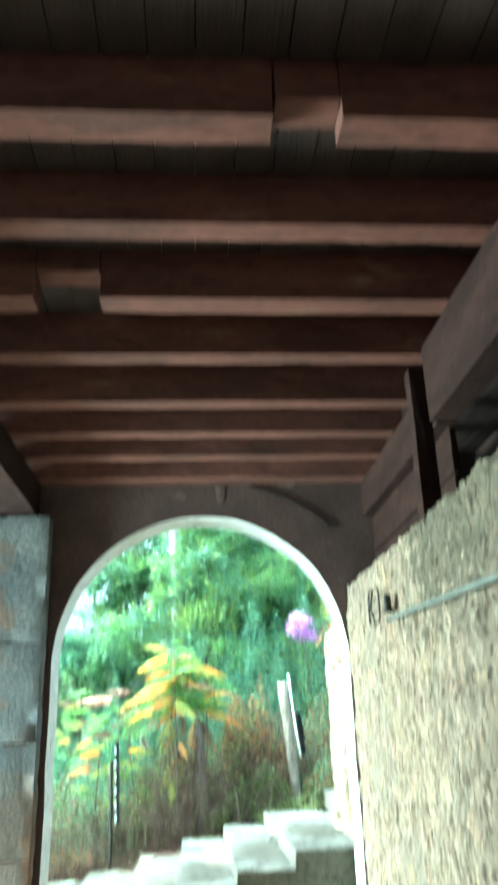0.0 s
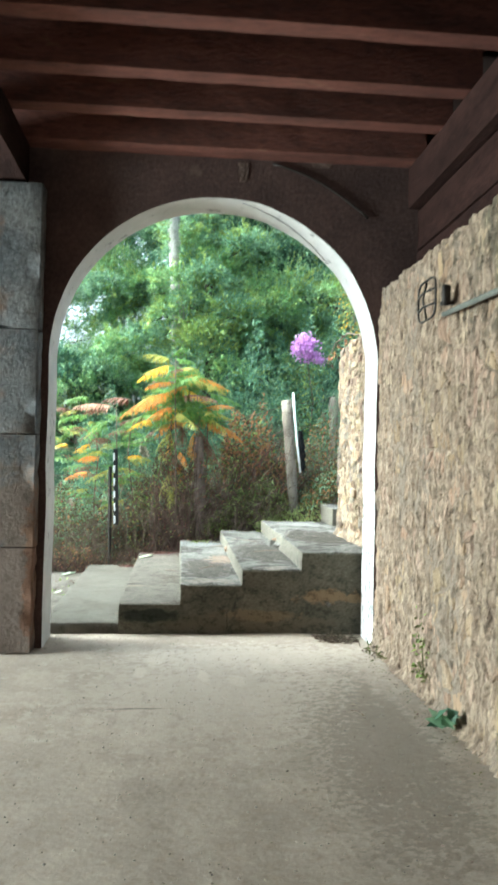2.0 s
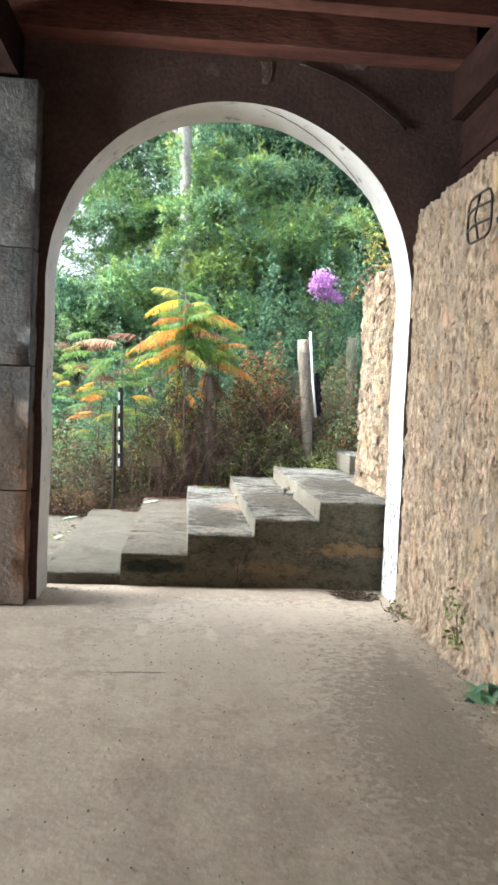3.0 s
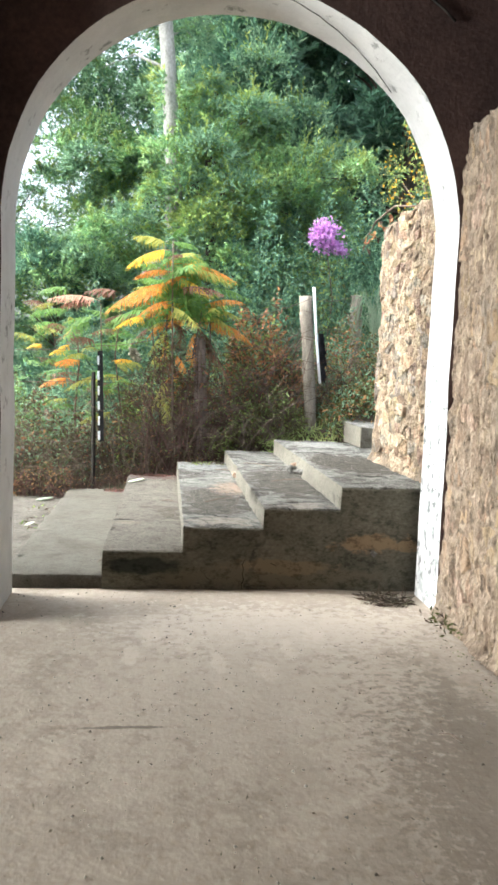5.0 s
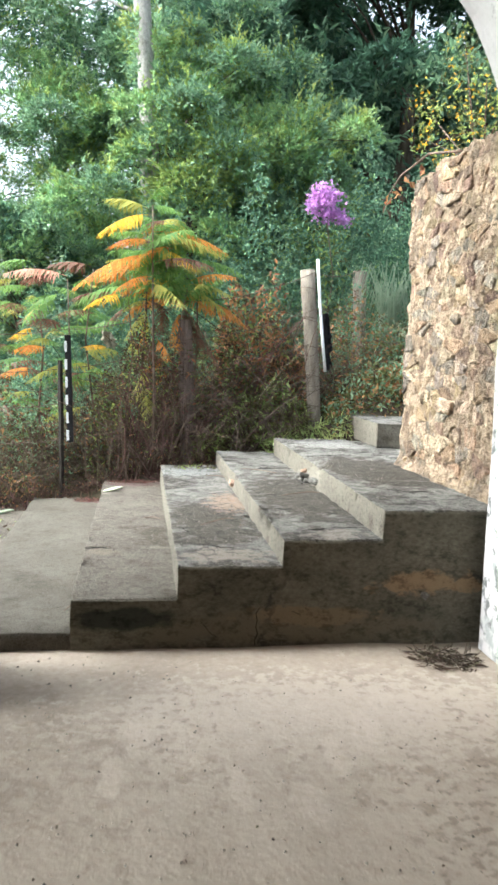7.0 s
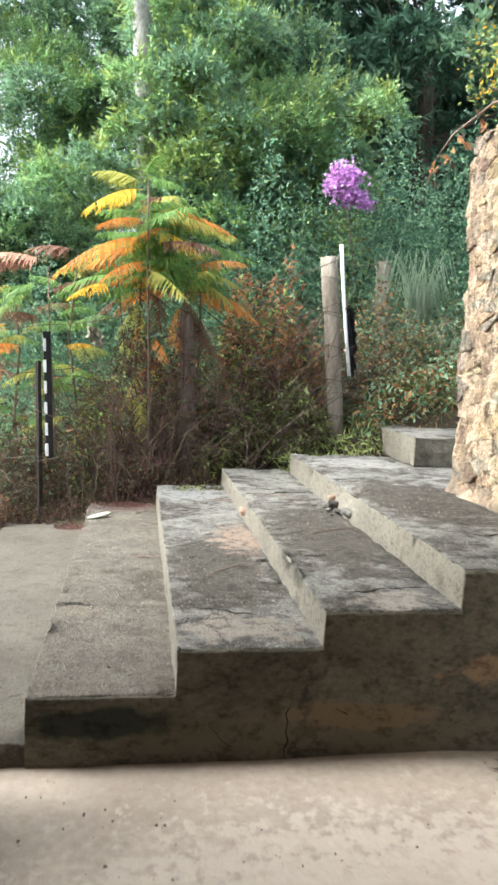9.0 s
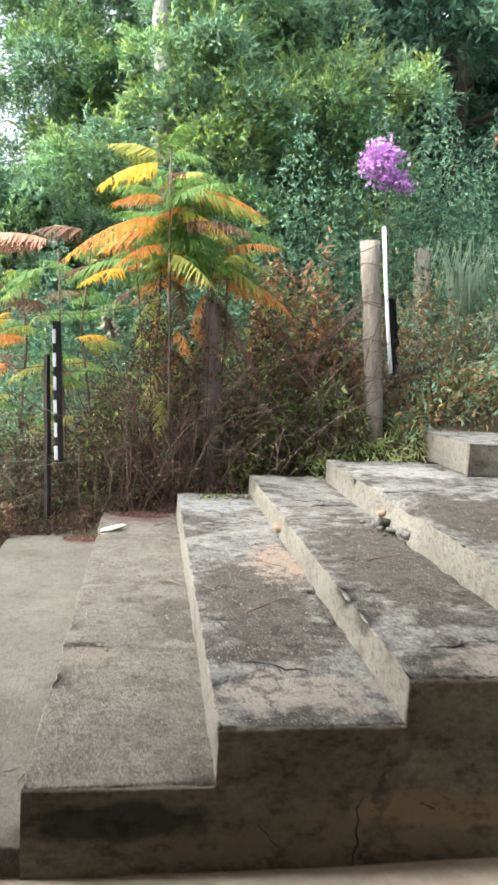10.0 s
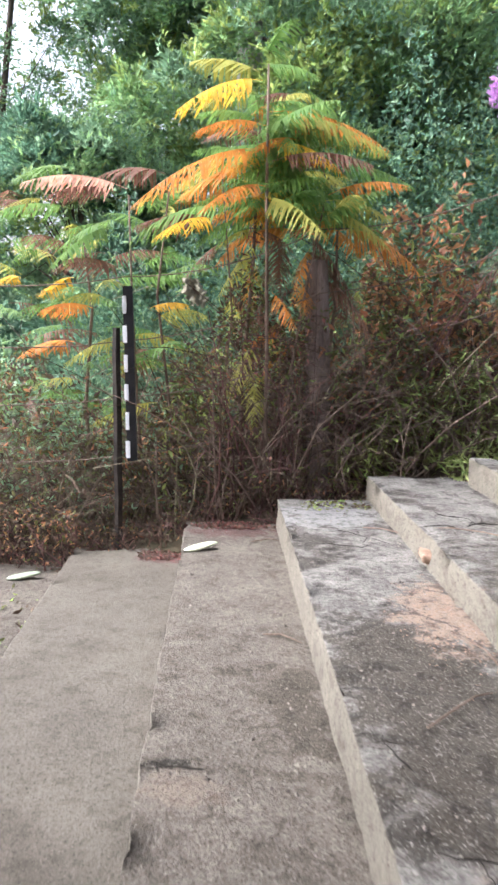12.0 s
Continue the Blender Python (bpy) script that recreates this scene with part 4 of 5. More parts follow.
def hedge(name, label, category, x0, x1, y0, y1, top, n, length, width, mats, weights, twigs=0, twig_mat=TWIG, base=None, lean=0.5):
    """A low, uneven mass of leaves over thin branching twigs."""
    h = thing(name, label, category)
    x = RNG.uniform(x0, x1, n)
    y = RNG.uniform(y0, y1, n)
    u = (x - x0) / (x1 - x0)
    lift = np.array([rise(a, b) for a, b in zip(x, y)])
    round_top = top * (0.55 + 0.45 * np.sqrt(np.clip(1 - (2 * u - 1) ** 2, 0, 1))) * (0.8 + 0.22 * np.sin(x * 5.1 + y * 3) + 0.12 * np.sin(x * 13.7))
    z = lift + 0.03 + RNG.random(n) ** 0.75 * round_top
    way = unit(RNG.normal(size=(n, 3)) + np.array([0, -0.2, -0.25]))
    slots = RNG.choice(len(mats), size=n, p=weights)
    tagged(leaf_mesh("foliage", np.stack([x, y, z], 1), way, length * RNG.uniform(0.5, 1.3, n), width * RNG.uniform(0.6, 1.3, n), mats, h, rng=RNG, slots=slots), kind="stuff")
    pieces = []
    for i in range(twigs):
        a = Vector((RNG.uniform(x0, x1), RNG.uniform(y0, y1), 0))
        a.z = rise(a.x, a.y) - 0.02
        ht = top * RNG.uniform(0.4, 1.1)
        d = Vector((RNG.normal() * lean, RNG.normal() * lean * 0.5, 1)).normalized()
        bend = Vector((RNG.normal() * 0.4, RNG.normal() * 0.2, -0.18)) * ht
        pts = [a + d * ht * q + bend * q * q for q in (0, 0.25, 0.5, 0.75, 1)]
        r = RNG.uniform(0.0018, 0.0065)
        pieces.append(tube(pts, [r, r * 0.9, r * 0.75, r * 0.55, r * 0.3], 4, False))
        for q in range(5):
            s = pts[1 + q % 3]
            e = s + Vector((RNG.normal() * 0.34, RNG.normal() * 0.2, RNG.uniform(-0.15, 0.35))) * ht * 0.6
            pieces.append(tube([s, s.lerp(e, 0.5) + Vector((0, 0, 0.03)), e], [r * 0.6, r * 0.45, r * 0.2], 3, False))
    if pieces:
        tagged(link_mesh("twig_tangle", *joined(pieces), twig_mat, h), kind="stuff")
    return h


hedge("dry_bush", "tangle of dry grey-brown twigs and withered leaves along the fence", "bush", -0.85, 0.8, 11.44, 12.4, 1.4, 7000, 0.062, 0.02, [BROWN, OLIVE, RUST, LIME], [0.36, 0.36, 0.12, 0.16], 300, TWIG, lean=0.4)
hedge("dry_bush", "low reddish-brown dry bush with bare twigs", "bush", -2.9, -0.6, 11.5, 12.4, 1.2, 7000, 0.058, 0.019, [BROWN, RUST, BLUEGREEN, OLIVE], [0.50, 0.12, 0.14, 0.24], 330, TWIG, lean=0.6)
hedge("dry_bush", "upright maroon twigs and withered leaves under the sapling", "bush", -0.6, 0.28, 11.42, 11.62, 1.6, 900, 0.05, 0.016, [BROWN, REDLITTER, OLIVE], [0.6, 0.2, 0.2], 60, REDTWIG, lean=0.22)
hedge("rust_shrub", "rust-orange dry-leaved shrub beside the fence post", "shrub", 0.46, 1.4, 11.72, 12.4, 1.75, 2900, 0.08, 0.03, [RUST, BROWN, OLIVE, LIME], [0.52, 0.18, 0.24, 0.06], 120, REDTWIG, lean=0.25)
hedge("rust_shrub", "mixed olive and rust shrub behind the fence post", "shrub", 1.45, 2.6, 11.9, 12.8, 1.25, 5200, 0.055, 0.022, [RUST, OLIVE, BROWN, DARKGREEN], [0.16, 0.38, 0.2, 0.26], 160, TWIG)
hedge("bank_weeds", "olive green and yellowing weeds in front of the fence", "weeds", 0.2, 1.32, 11.38, 11.62, 0.62, 2400, 0.085, 0.017, [OLIVE, LIME, SPROUT, BROWN], [0.46, 0.24, 0.06, 0.24], 45, CANE, lean=0.7)
hedge("green_shrub", "dull green shrub at the end of the stone wall", "shrub", 2.3, 4.2, 11.8, 13.2, 1.15, 6200, 0.06, 0.022, [OLIVE, BLUEGREEN, DARKGREEN], [0.4, 0.3, 0.3], 90, TWIG)
hedge("green_hedge", "dark green undergrowth behind the fence", "bush", -1.9, 5.2, 13.1, 14.6, 2.9, 52000, 0.068, 0.025, [DARKGREEN, BLUEGREEN, GREEN], [0.74, 0.22, 0.04], 60, TWIG)
hedge("green_bush", "grey-green leafy bush behind the marker stake", "bush", -3.6, -1.2, 12.2, 13.2, 1.3, 6500, 0.07, 0.03, [BLUEGREEN, GREEN, OLIVE], [0.5, 0.3, 0.2], 60, TWIG)
hedge("bank_weeds", "low olive and rust weeds on the bank behind the top step", "weeds", 1.55, 3.4, 11.35, 12.1, 0.55, 3200, 0.07, 0.026, [OLIVE, RUST, BLUEGREEN], [0.45, 0.2, 0.35], 70, TWIG)
hedge("dry_weeds", "low dry brown weeds along the back edge of the steps", "weeds", -1.35, 0.45, 11.3, 11.52, 0.26, 1300, 0.035, 0.012, [BROWN, RUST, OLIVE], [0.75, 0.1, 0.15], 120, REDTWIG, lean=0.8)
hedge("ground_weeds", "fresh pale green weeds at the back of the steps", "weeds", 0.85, 1.75, 11.0, 11.5, 0.11, 1100, 0.12, 0.013, [SPROUT, LIME, BROWN], [0.78, 0.16, 0.06], 40, TWIG)
hedge("corner_weeds", "rusty dry weeds in the corner by the lowest step", "weeds", -2.3, -1.3, 11.2, 11.6, 0.4, 1200, 0.04, 0.016, [RUST, OLIVE, BROWN], [0.3, 0.2, 0.5], 60, REDTWIG)


# sapling with feathery fronds, many of them turned yellow and orange
FROND_RNG = random.Random(77)


def frond(parent, root, tip, mat, lift, k=32):
    """One feathery leaf, a single sheet: a thin rib with narrow leaflets along both edges."""
    root, tip = Vector(root), Vector(tip)
    d = tip - root
    ln = d.length
    way = d.normalized()

    def on(q):
        return root + d * q + Vector((0, 0, lift * ln * 4 * q * (1 - q)))

    across = (Vector((d.y, -d.x, 0)).normalized() * 0.8 + Vector((0, 0, -0.55))).normalized()
    across2 = (-across + Vector((0, 0, -1.0))).normalized()
    half = Vector((0, 0.0022, 0.0022))
    ratio = FROND_RNG.uniform(0.2, 0.31)
    verts, faces = [on(0) + half, on(0) - half], []
    prev = (0, 1)
    for i in range(k):
        q = 0.14 + 0.84 * i / (k - 1)
        size = ln * ratio * math.sin(math.pi * min(1, 0.18 + q * 0.78)) ** 0.8 + 0.02
        step = min(0.02, size * 0.11) / ln
        o = len(verts)
        a, b = on(q), on(min(1, q + step))
        verts += [a + half, a - half, b + half, b - half]
        faces += [(prev[0], prev[1], o + 1, o), (o, o + 1, o + 3, o + 2)]
        prev = (o + 2, o + 3)
        full = size
        for s, e0, e1 in ((across, o, o + 2), (across2, o + 1, o + 3)):
            if FROND_RNG.random() < 0.15:
                continue
            size = full * FROND_RNG.uniform(0.72, 1.15)
            w = (s + way * 0.45 + Vector((FROND_RNG.uniform(-0.15, 0.15), FROND_RNG.uniform(-0.15, 0.15), -0.1 + FROND_RNG.uniform(-0.18, 0.18)))).normalized()
            side = way * size * 0.052
            c = len(verts)
            m1, m2 = a + w * size * 0.4, a + w * size * 0.78 + Vector((0, 0, -size * 0.05))
            verts += [m1 - side * 0.6, m1 + side, m2 - side * 0.5, m2 + side * 0.9, a + w * size + Vector((0, 0, -size * 0.14))]
            faces += [(e0, c, c + 1, e1), (c, c + 2, c + 3, c + 1), (c + 2, c + 4, c + 3)]
    return link_mesh("frond", verts, faces, mat, parent)


FROND_MATS = {"Y": F_YELLOW, "O": F_ORANGE, "G": F_GREEN, "L": F_OLIVE, "R": F_RED, "P": F_PINK}
# root x, root z, tip x, tip z of each frond, in hundredths of a metre
SAPLING = [(-28, 278, -74, 254, "Y"), (-29, 285, -71, 294, "L"), (-29, 287, 3, 281, "G"), (-28, 289, -14, 298, "G"), (-32, 275, -69, 269, "L"),
           (-26, 254, -65, 243, "O"), (-25, 264, 50, 248, "O"), (-23, 261, 44, 241, "L"), (-28, 241, -96, 203, "O"), (-30, 236, -79, 215, "O"),
           (-22, 235, 32, 229, "R"), (10, 216, 53, 208, "L"), (4, 200, 45, 222, "G"), (-25, 221, -60, 202, "O"), (-25, 227, 18, 195, "G"),
           (-28, 249, 12, 262, "G"), (-28, 267, 6, 271, "G"), (-28, 258, -64, 259, "G"), (-25, 215, 5, 191, "L"), (-27, 221, -64, 229, "G")]
LEFTHAND = [(-104, 219, -159, 216, "P"), (-83, 230, -125, 230, "R"), (-50, 204, -100, 198, "R"), (-52, 203, -84, 189, "Y"), (-137, 169, -162, 158, "Y"),
            (-124, 151, -149, 148, "O"), (-137, 131, -173, 121, "O"), (-109, 203, -145, 183, "G"), (-112, 197, -141, 171, "G"), (-139, 232, -179, 227, "G"),
            (-136, 207, -177, 198, "G"), (-168, 168, -187, 165, "Y"), (-91, 152, -68, 154, "Y"), (-107, 173, -135, 174, "R"), (-103, 211, -70, 222, "G"),
            (-111, 217, -144, 210, "R")]


def sapling(label, stems, fronds, y):
    s = thing("feathery_sapling", label, "sapling", "saplings")
    made = []
    for pts, r in stems:
        stem = link_mesh("stem", *tube(pts, [r * 0.7, r * 0.6, r * 0.5, r * 0.3], 7), TWIG, s, smooth=True)
        made.append((pts[-1][0], stem))
    for i, (xa, za, xb, zb, c) in enumerate(fronds):
        dy = (-0.3, 0.2, -0.05, -0.4, 0.3)[i % 5]
        frond(min(made, key=lambda q: abs(q[0] - xa / 100))[1], (xa / 100, y + dy * 0.2, za / 100), (xb / 100, y + dy, zb / 100), FROND_MATS[c], 0.10)
    return s


sapling("slender sapling with feathery yellow, orange and green fronds",
        [([(-0.20, 11.5, 0.2), (-0.21, 11.45, 1.2), (-0.24, 11.42, 2.2), (-0.25, 11.4, 2.88)], 0.02),
         ([(-0.10, 11.6, 0.2), (-0.08, 11.55, 1.0), (0.02, 11.5, 1.7), (0.1, 11.45, 2.15)], 0.016)], SAPLING, 11.42)
sapling("low sapling with faded pink, orange and green fronds by the stake",
        [([(-0.75, 11.8, 0.1), (-0.8, 11.75, 0.9), (-0.88, 11.65, 1.6), (-0.8, 11.55, 2.28)], 0.016),
         ([(-0.95, 11.8, 0.1), (-1.0, 11.75, 0.8), (-1.03, 11.65, 1.5), (-1.05, 11.6, 2.18)], 0.016),
         ([(-0.5, 11.8, 0.1), (-0.48, 11.75, 0.9), (-0.42, 11.6, 1.5), (-0.5, 11.5, 2.33)], 0.013)], LEFTHAND, 11.52)

flower = thing("flowering_shrub", "tall thin shrub topped by a mauve flower cluster", "shrub")
link_mesh("stem", *tube([(2.0, 13.4, 1.0), (1.93, 13.35, 1.9), (1.97, 13.25, 2.5), (1.84, 13.2, 3.2)], [0.012, 0.009, 0.007, 0.005], 7), TWIG, flower)
cl = np.array([(1.72, 13.2, 3.42), (1.85, 13.15, 3.36), (1.95, 13.2, 3.22), (2.05, 13.2, 3.16), (1.68, 13.2, 3.30), (1.82, 13.2, 3.22), (1.92, 13.2, 3.45), (1.78, 13.2, 3.48)])
pb = np.repeat(cl, 120, 0) + RNG.normal(size=(120 * len(cl), 3)) * 0.046
leaf_mesh("blossom", pb, unit(RNG.normal(size=pb.shape)), RNG.uniform(0.03, 0.06, len(pb)), RNG.uniform(0.025, 0.05, len(pb)), MAUVE, flower, "mauve petals in a dense cluster", rng=RNG)
lb = np.stack([1.9 + RNG.normal(size=260) * 0.14, 13.3 + RNG.normal(size=260) * 0.1, RNG.uniform(1.7, 3.15, 260)], 1)
leaf_mesh("leaves", lb, unit(RNG.normal(size=lb.shape)), RNG.uniform(0.05, 0.1, 260), RNG.uniform(0.02, 0.035, 260), [OLIVE, LIME], flower, rng=RNG, slots=RNG.integers(0, 2, 260))

# green and withered fronds that fill the saplings out
filler = thing("feathery_sapling", "bushy sapling of green and withered brown feathery fronds", "sapling", "saplings")
main_stem = link_mesh("stem", *tube([(-0.32, 11.75, 0.2), (-0.35, 11.72, 1.0), (-0.3, 11.66, 1.8), (-0.28, 11.6, 2.6)], [0.017, 0.015, 0.011, 0.006], 7), TWIG, filler, smooth=True)
link_mesh("stem", *tube([(0.12, 11.8, 0.25), (0.18, 11.75, 1.0), (0.22, 11.68, 1.6), (0.2, 11.6, 2.1)], [0.014, 0.012, 0.01, 0.006], 7), TWIG, filler, smooth=True)
fr = random.Random(21)
for i in range(150):
    z = fr.uniform(1.95, 2.8) if i % 5 else fr.uniform(1.2, 2.0)
    x = -0.16 + fr.uniform(-0.34, 0.34) * (1 if z < 2.5 else 0.4)
    y = 11.58 + fr.uniform(-0.1, 0.25)
    a, reach = fr.uniform(0, 6.283), fr.uniform(0.3, 0.6) * (1 if z < 2.6 else 0.7) * (1 if z > 2.0 else 0.6)
    colour = fr.choice((F_GREEN,) * 14 + (F_OLIVE, F_OLIVE, F_ORANGE, F_ORANGE, F_YELLOW, F_RED)) if z > 2.0 else fr.choice((F_RED,) * 5 + (F_OLIVE, F_ORANGE))
    frond(main_stem, (x, y, z), (x + reach * math.cos(a), y + reach * 0.8 * math.sin(a), z - (fr.uniform(-0.12, 0.25) if z > 2.0 else fr.uniform(0.1, 0.45))), colour, fr.uniform(0.06, 0.18), 26)
filler = thing("feathery_sapling", "low thicket of green and rust feathery fronds", "sapling", "saplings")
low_stem = link_mesh("stem", *tube([(-1.3, 11.9, 0.1), (-1.35, 11.85, 0.9), (-1.3, 11.8, 1.5), (-1.35, 11.75, 2.0)], [0.014, 0.012, 0.01, 0.005], 7), TWIG, filler, smooth=True)
for i in range(64):
    z = fr.uniform(0.85, 2.15)
    x, y = -1.3 + fr.uniform(-0.65, 0.55), 11.75 + fr.uniform(-0.1, 0.35)
    a, reach = fr.uniform(0, 6.283), fr.uniform(0.28, 0.52)
    colour = fr.choice((F_GREEN, F_GREEN, F_GREEN, F_GREEN, F_OLIVE, F_OLIVE, F_GREEN, F_RED))
    frond(low_stem, (x, y, z), (x + reach * math.cos(a), y + reach * 0.8 * math.sin(a), z - fr.uniform(-0.1, 0.22)), colour, fr.uniform(0.06, 0.18), 19)

stand = thing("reddish_stems", "clump of thin upright reddish stems around the sapling", "stems")
for k in range(20):
    x, y = fr.gauss(-0.2, 0.22), 11.42 + fr.uniform(-0.03, 0.2)
    top = fr.uniform(0.8, 1.8)
    lean_x = fr.uniform(-0.28, 0.28)
    link_mesh("stem", *tube([(x, y, rise(x, y)), (x + lean_x * 0.5, y + 0.02, top * 0.4), (x + lean_x * 0.7, y, top * 0.75), (x + lean_x * 1.5, y + 0.03, top)], [0.0065, 0.005, 0.004, 0.002], 5, False), TWIG if k % 3 else REDTWIG, stand, smooth=True)

# long arching bare canes in the dry bush
canes = thing("bare_canes", "long arching bare pale canes in the dry bush", "branch")
for k in range(46):
    xa = -0.85 + 2.1 * k / 45 + fr.uniform(-0.06, 0.06)
    y = 11.37 + fr.uniform(0.0, 0.1)
    za = rise(xa, 11.6) + fr.uniform(0.0, 0.25)
    dx, dz = fr.uniform(-0.7, 0.7), fr.uniform(0.25, 0.75)
    r = 0.0022 + 0.0052 * fr.random() ** 2
    link_mesh("cane", *tube([(xa, y, za), (xa + dx * 0.22, y - 0.03, za + dz * 0.5), (xa + dx * 0.6, y - 0.02, za + dz * 0.85), (xa + dx, y + 0.02, za + dz * fr.uniform(0.75, 1.05))], [r, r * 0.85, r * 0.6, r * 0.3], 6), CANE, canes, smooth=True)


# ---- hanging and lying things ----
def cloth(name, label, category, top, width, drop, mat, seed):
    def at(u, v):
        w = width * (0.75 + 0.25 * math.sin(math.pi * v)) * (1 + 0.55 * fbm((v * 7, seed, 2)))
        x = (u - 0.5) * w
        return top[0] + x + 0.05 * v + 0.02 * fbm((u * 3, v * 3, seed)), top[1] + 0.02 * math.sin(u * 9 + seed) + 0.045 * fbm((u * 4, v * 4, seed + 2)), top[2] - drop * v * (1 + 0.35 * fbm((u * 6, 1, seed))) + 0.015 * fbm((u * 9, v * 7, seed))
    v, f = grid(16, 24, at)
    back = [(x, y + 0.008, z) for x, y, z in v]
    m = len(v)
    return tagged(link_mesh(name, v + back, f + [tuple(m + i for i in q[::-1]) for q in f], mat, smooth=True), label, category)


RAG = material("black_torn_cloth", (0.008, 0.008, 0.010), (0.02, 0.02, 0.022), 12, 0.95, 0.3, 60)
BAG = material("pale_plastic_bag", (0.20, 0.195, 0.14), (0.32, 0.31, 0.235), 9, 0.9, 0.3, 60)
cloth("black_rag", "torn black rag hanging behind the white pole", "rag", (1.53, 11.70, 1.95), 0.075, 0.55, RAG, 1.0)
cloth("plastic_bag", "pale crumpled plastic bag caught in the twigs", "bag", (-0.665, 11.22, 1.68), 0.12, 0.14, BAG, 3.0)

PAD = material("pale_green_cactus_pad", (0.42, 0.47, 0.32), (0.56, 0.58, 0.44), 12, 0.7, 0.2, 60)
GREYPAD = material("grey_green_pad", (0.22, 0.28, 0.2), (0.33, 0.38, 0.28), 12, 0.7, 0.2, 60)


def pad(label, at, turn, size, mat):
    bm = bmesh.new()
    bmesh.ops.create_uvsphere(bm, u_segments=16, v_segments=8, radius=0.5)
    for v in bm.verts:
        taper = 1 - 0.35 * (v.co.x + 0.5)
        v.co = Vector((v.co.x * size[0], v.co.y * size[1] * taper, v.co.z * size[2] + 0.012 * math.sin(v.co.x * 3)))
    ob = part("fallen_leaf", bm, mat, smooth=True)
    ob.matrix_world = pose(*at, 0, 0, turn)
    return tagged(ob, label, "leaf")


pad("pale green fleshy leaf lying on the concrete step", (-0.565, 10.76, 0.279), 22, (0.19, 0.085, 0.03), PAD)
pad("grey-green fleshy leaf lying on the ground", (-1.56, 11.05, 0.012), 10, (0.19, 0.09, 0.03), GREYPAD)
pad("pale dry leaf lying on the ground", (-1.50, 9.75, 0.0), 40, (0.11, 0.06, 0.02), PAD)
pad("green leaf lying on the upper step", (2.35, 11.9, 0.943), 10, (0.16, 0.07, 0.02), GREYPAD)


def litter(name, label, cx, cy, rx, ry, z, n, length, mats, seed, flat=0.15, thin=1.0):
    r = np.random.default_rng(seed)
    h = tagged(new(name), label, "litter", kind="stuff")
    a, q = r.uniform(0, 2 * math.pi, n), np.sqrt(r.random(n)) * (0.7 + 0.3 * r.random(n))
    base = np.stack([cx + rx * q * np.cos(a), cy + ry * q * np.sin(a), np.full(n, z) + r.random(n) * 0.006], 1)
    way = r.normal(size=(n, 3)) * np.array([1, 1, flat])
    leaf_mesh("scraps", base, unit(way), length * r.uniform(0.4, 1.3, n), length * thin * r.uniform(0.2, 0.6, n), mats, h, rng=r, slots=r.integers(0, len(mats), n))
    return h


litter("leaf_litter", "red-brown dry scraps at the back of the second step", -0.40, 11.25, 0.27, 0.10, 0.267, 700, 0.022, [REDLITTER, BROWN], 1)
litter("leaf_litter", "red-brown dry scraps at the back of the lowest step", -0.80, 11.22, 0.16, 0.15, 0.095, 420, 0.022, [REDLITTER, BROWN], 2)
litter("leaf_litter", "red-brown dry scraps on the ground by the steps", -1.55, 11.2, 0.3, 0.25, -0.02, 420, 0.024, [REDLITTER, BROWN], 3)
litter("leaf_litter", "green and dry scraps on the back of a step", 0.18, 11.1, 0.22, 0.14, 0.433, 110, 0.05, [LIME, BROWN, OLIVE], 4, 0.4, 0.5)
litter("leaf_litter", "dark twigs and dry leaves swept against the arch foot", 1.2, 7.42, 0.19, 0.16, 0.008, 330, 0.085, [BROWN, TWIG], 5, 0.3, 0.17)
litter("leaf_litter", "small dry scraps along the foot of the rubble wall", 1.33, 5.6, 0.09, 1.6, 0.006, 200, 0.018, [BROWN, OLIVE], 6, 0.4)
litter("floor_scraps", "dark dry scraps and crumbs scattered over the floor", 0.2, 5.0, 1.5, 2.2, 0.002, 420, 0.02, [BROWN, TWIG], 8, 0.2, 0.7)
litter("leaf_litter", "thin grass and scraps on the ground beside the steps", -1.5, 10.2, 0.16, 0.9, -0.02, 160, 0.05, [OLIVE, LIME, BROWN], 7, 0.5)

GRIT = material("grit", (0.08, 0.072, 0.06), (0.19, 0.172, 0.148), 2, 0.95, 0.0, 30, island=0.5)


def grit(name, label, x0, x1, y0, y1, z, n, size, mat, seed, centre=None):
    """Loose crumbs, each a small uneven tetrahedron."""
    r = np.random.default_rng(seed)
    pieces = []
    for i in range(n):
        x, y = (r.uniform(x0, x1), r.uniform(y0, y1)) if not centre else (centre[0] + r.normal() * centre[2], centre[1] + r.normal() * centre[3])
        s = size * (0.35 + r.random() ** 3 * 1.6)
        a = r.uniform(0, 6.28)
        v = [(x + s * math.cos(a + q) * r.uniform(0.6, 1.2), y + s * math.sin(a + q) * r.uniform(0.6, 1.2), z - 0.002) for q in (0, 2.1, 4.2)] + [(x, y, z + s * r.uniform(0.4, 0.8))]
        pieces.append((v, [(0, 1, 3), (1, 2, 3), (2, 0, 3)]))
    ob = tagged(new(name), label, "grit", kind="stuff")
    link_mesh("crumbs", *joined(pieces), mat, ob)
    return ob


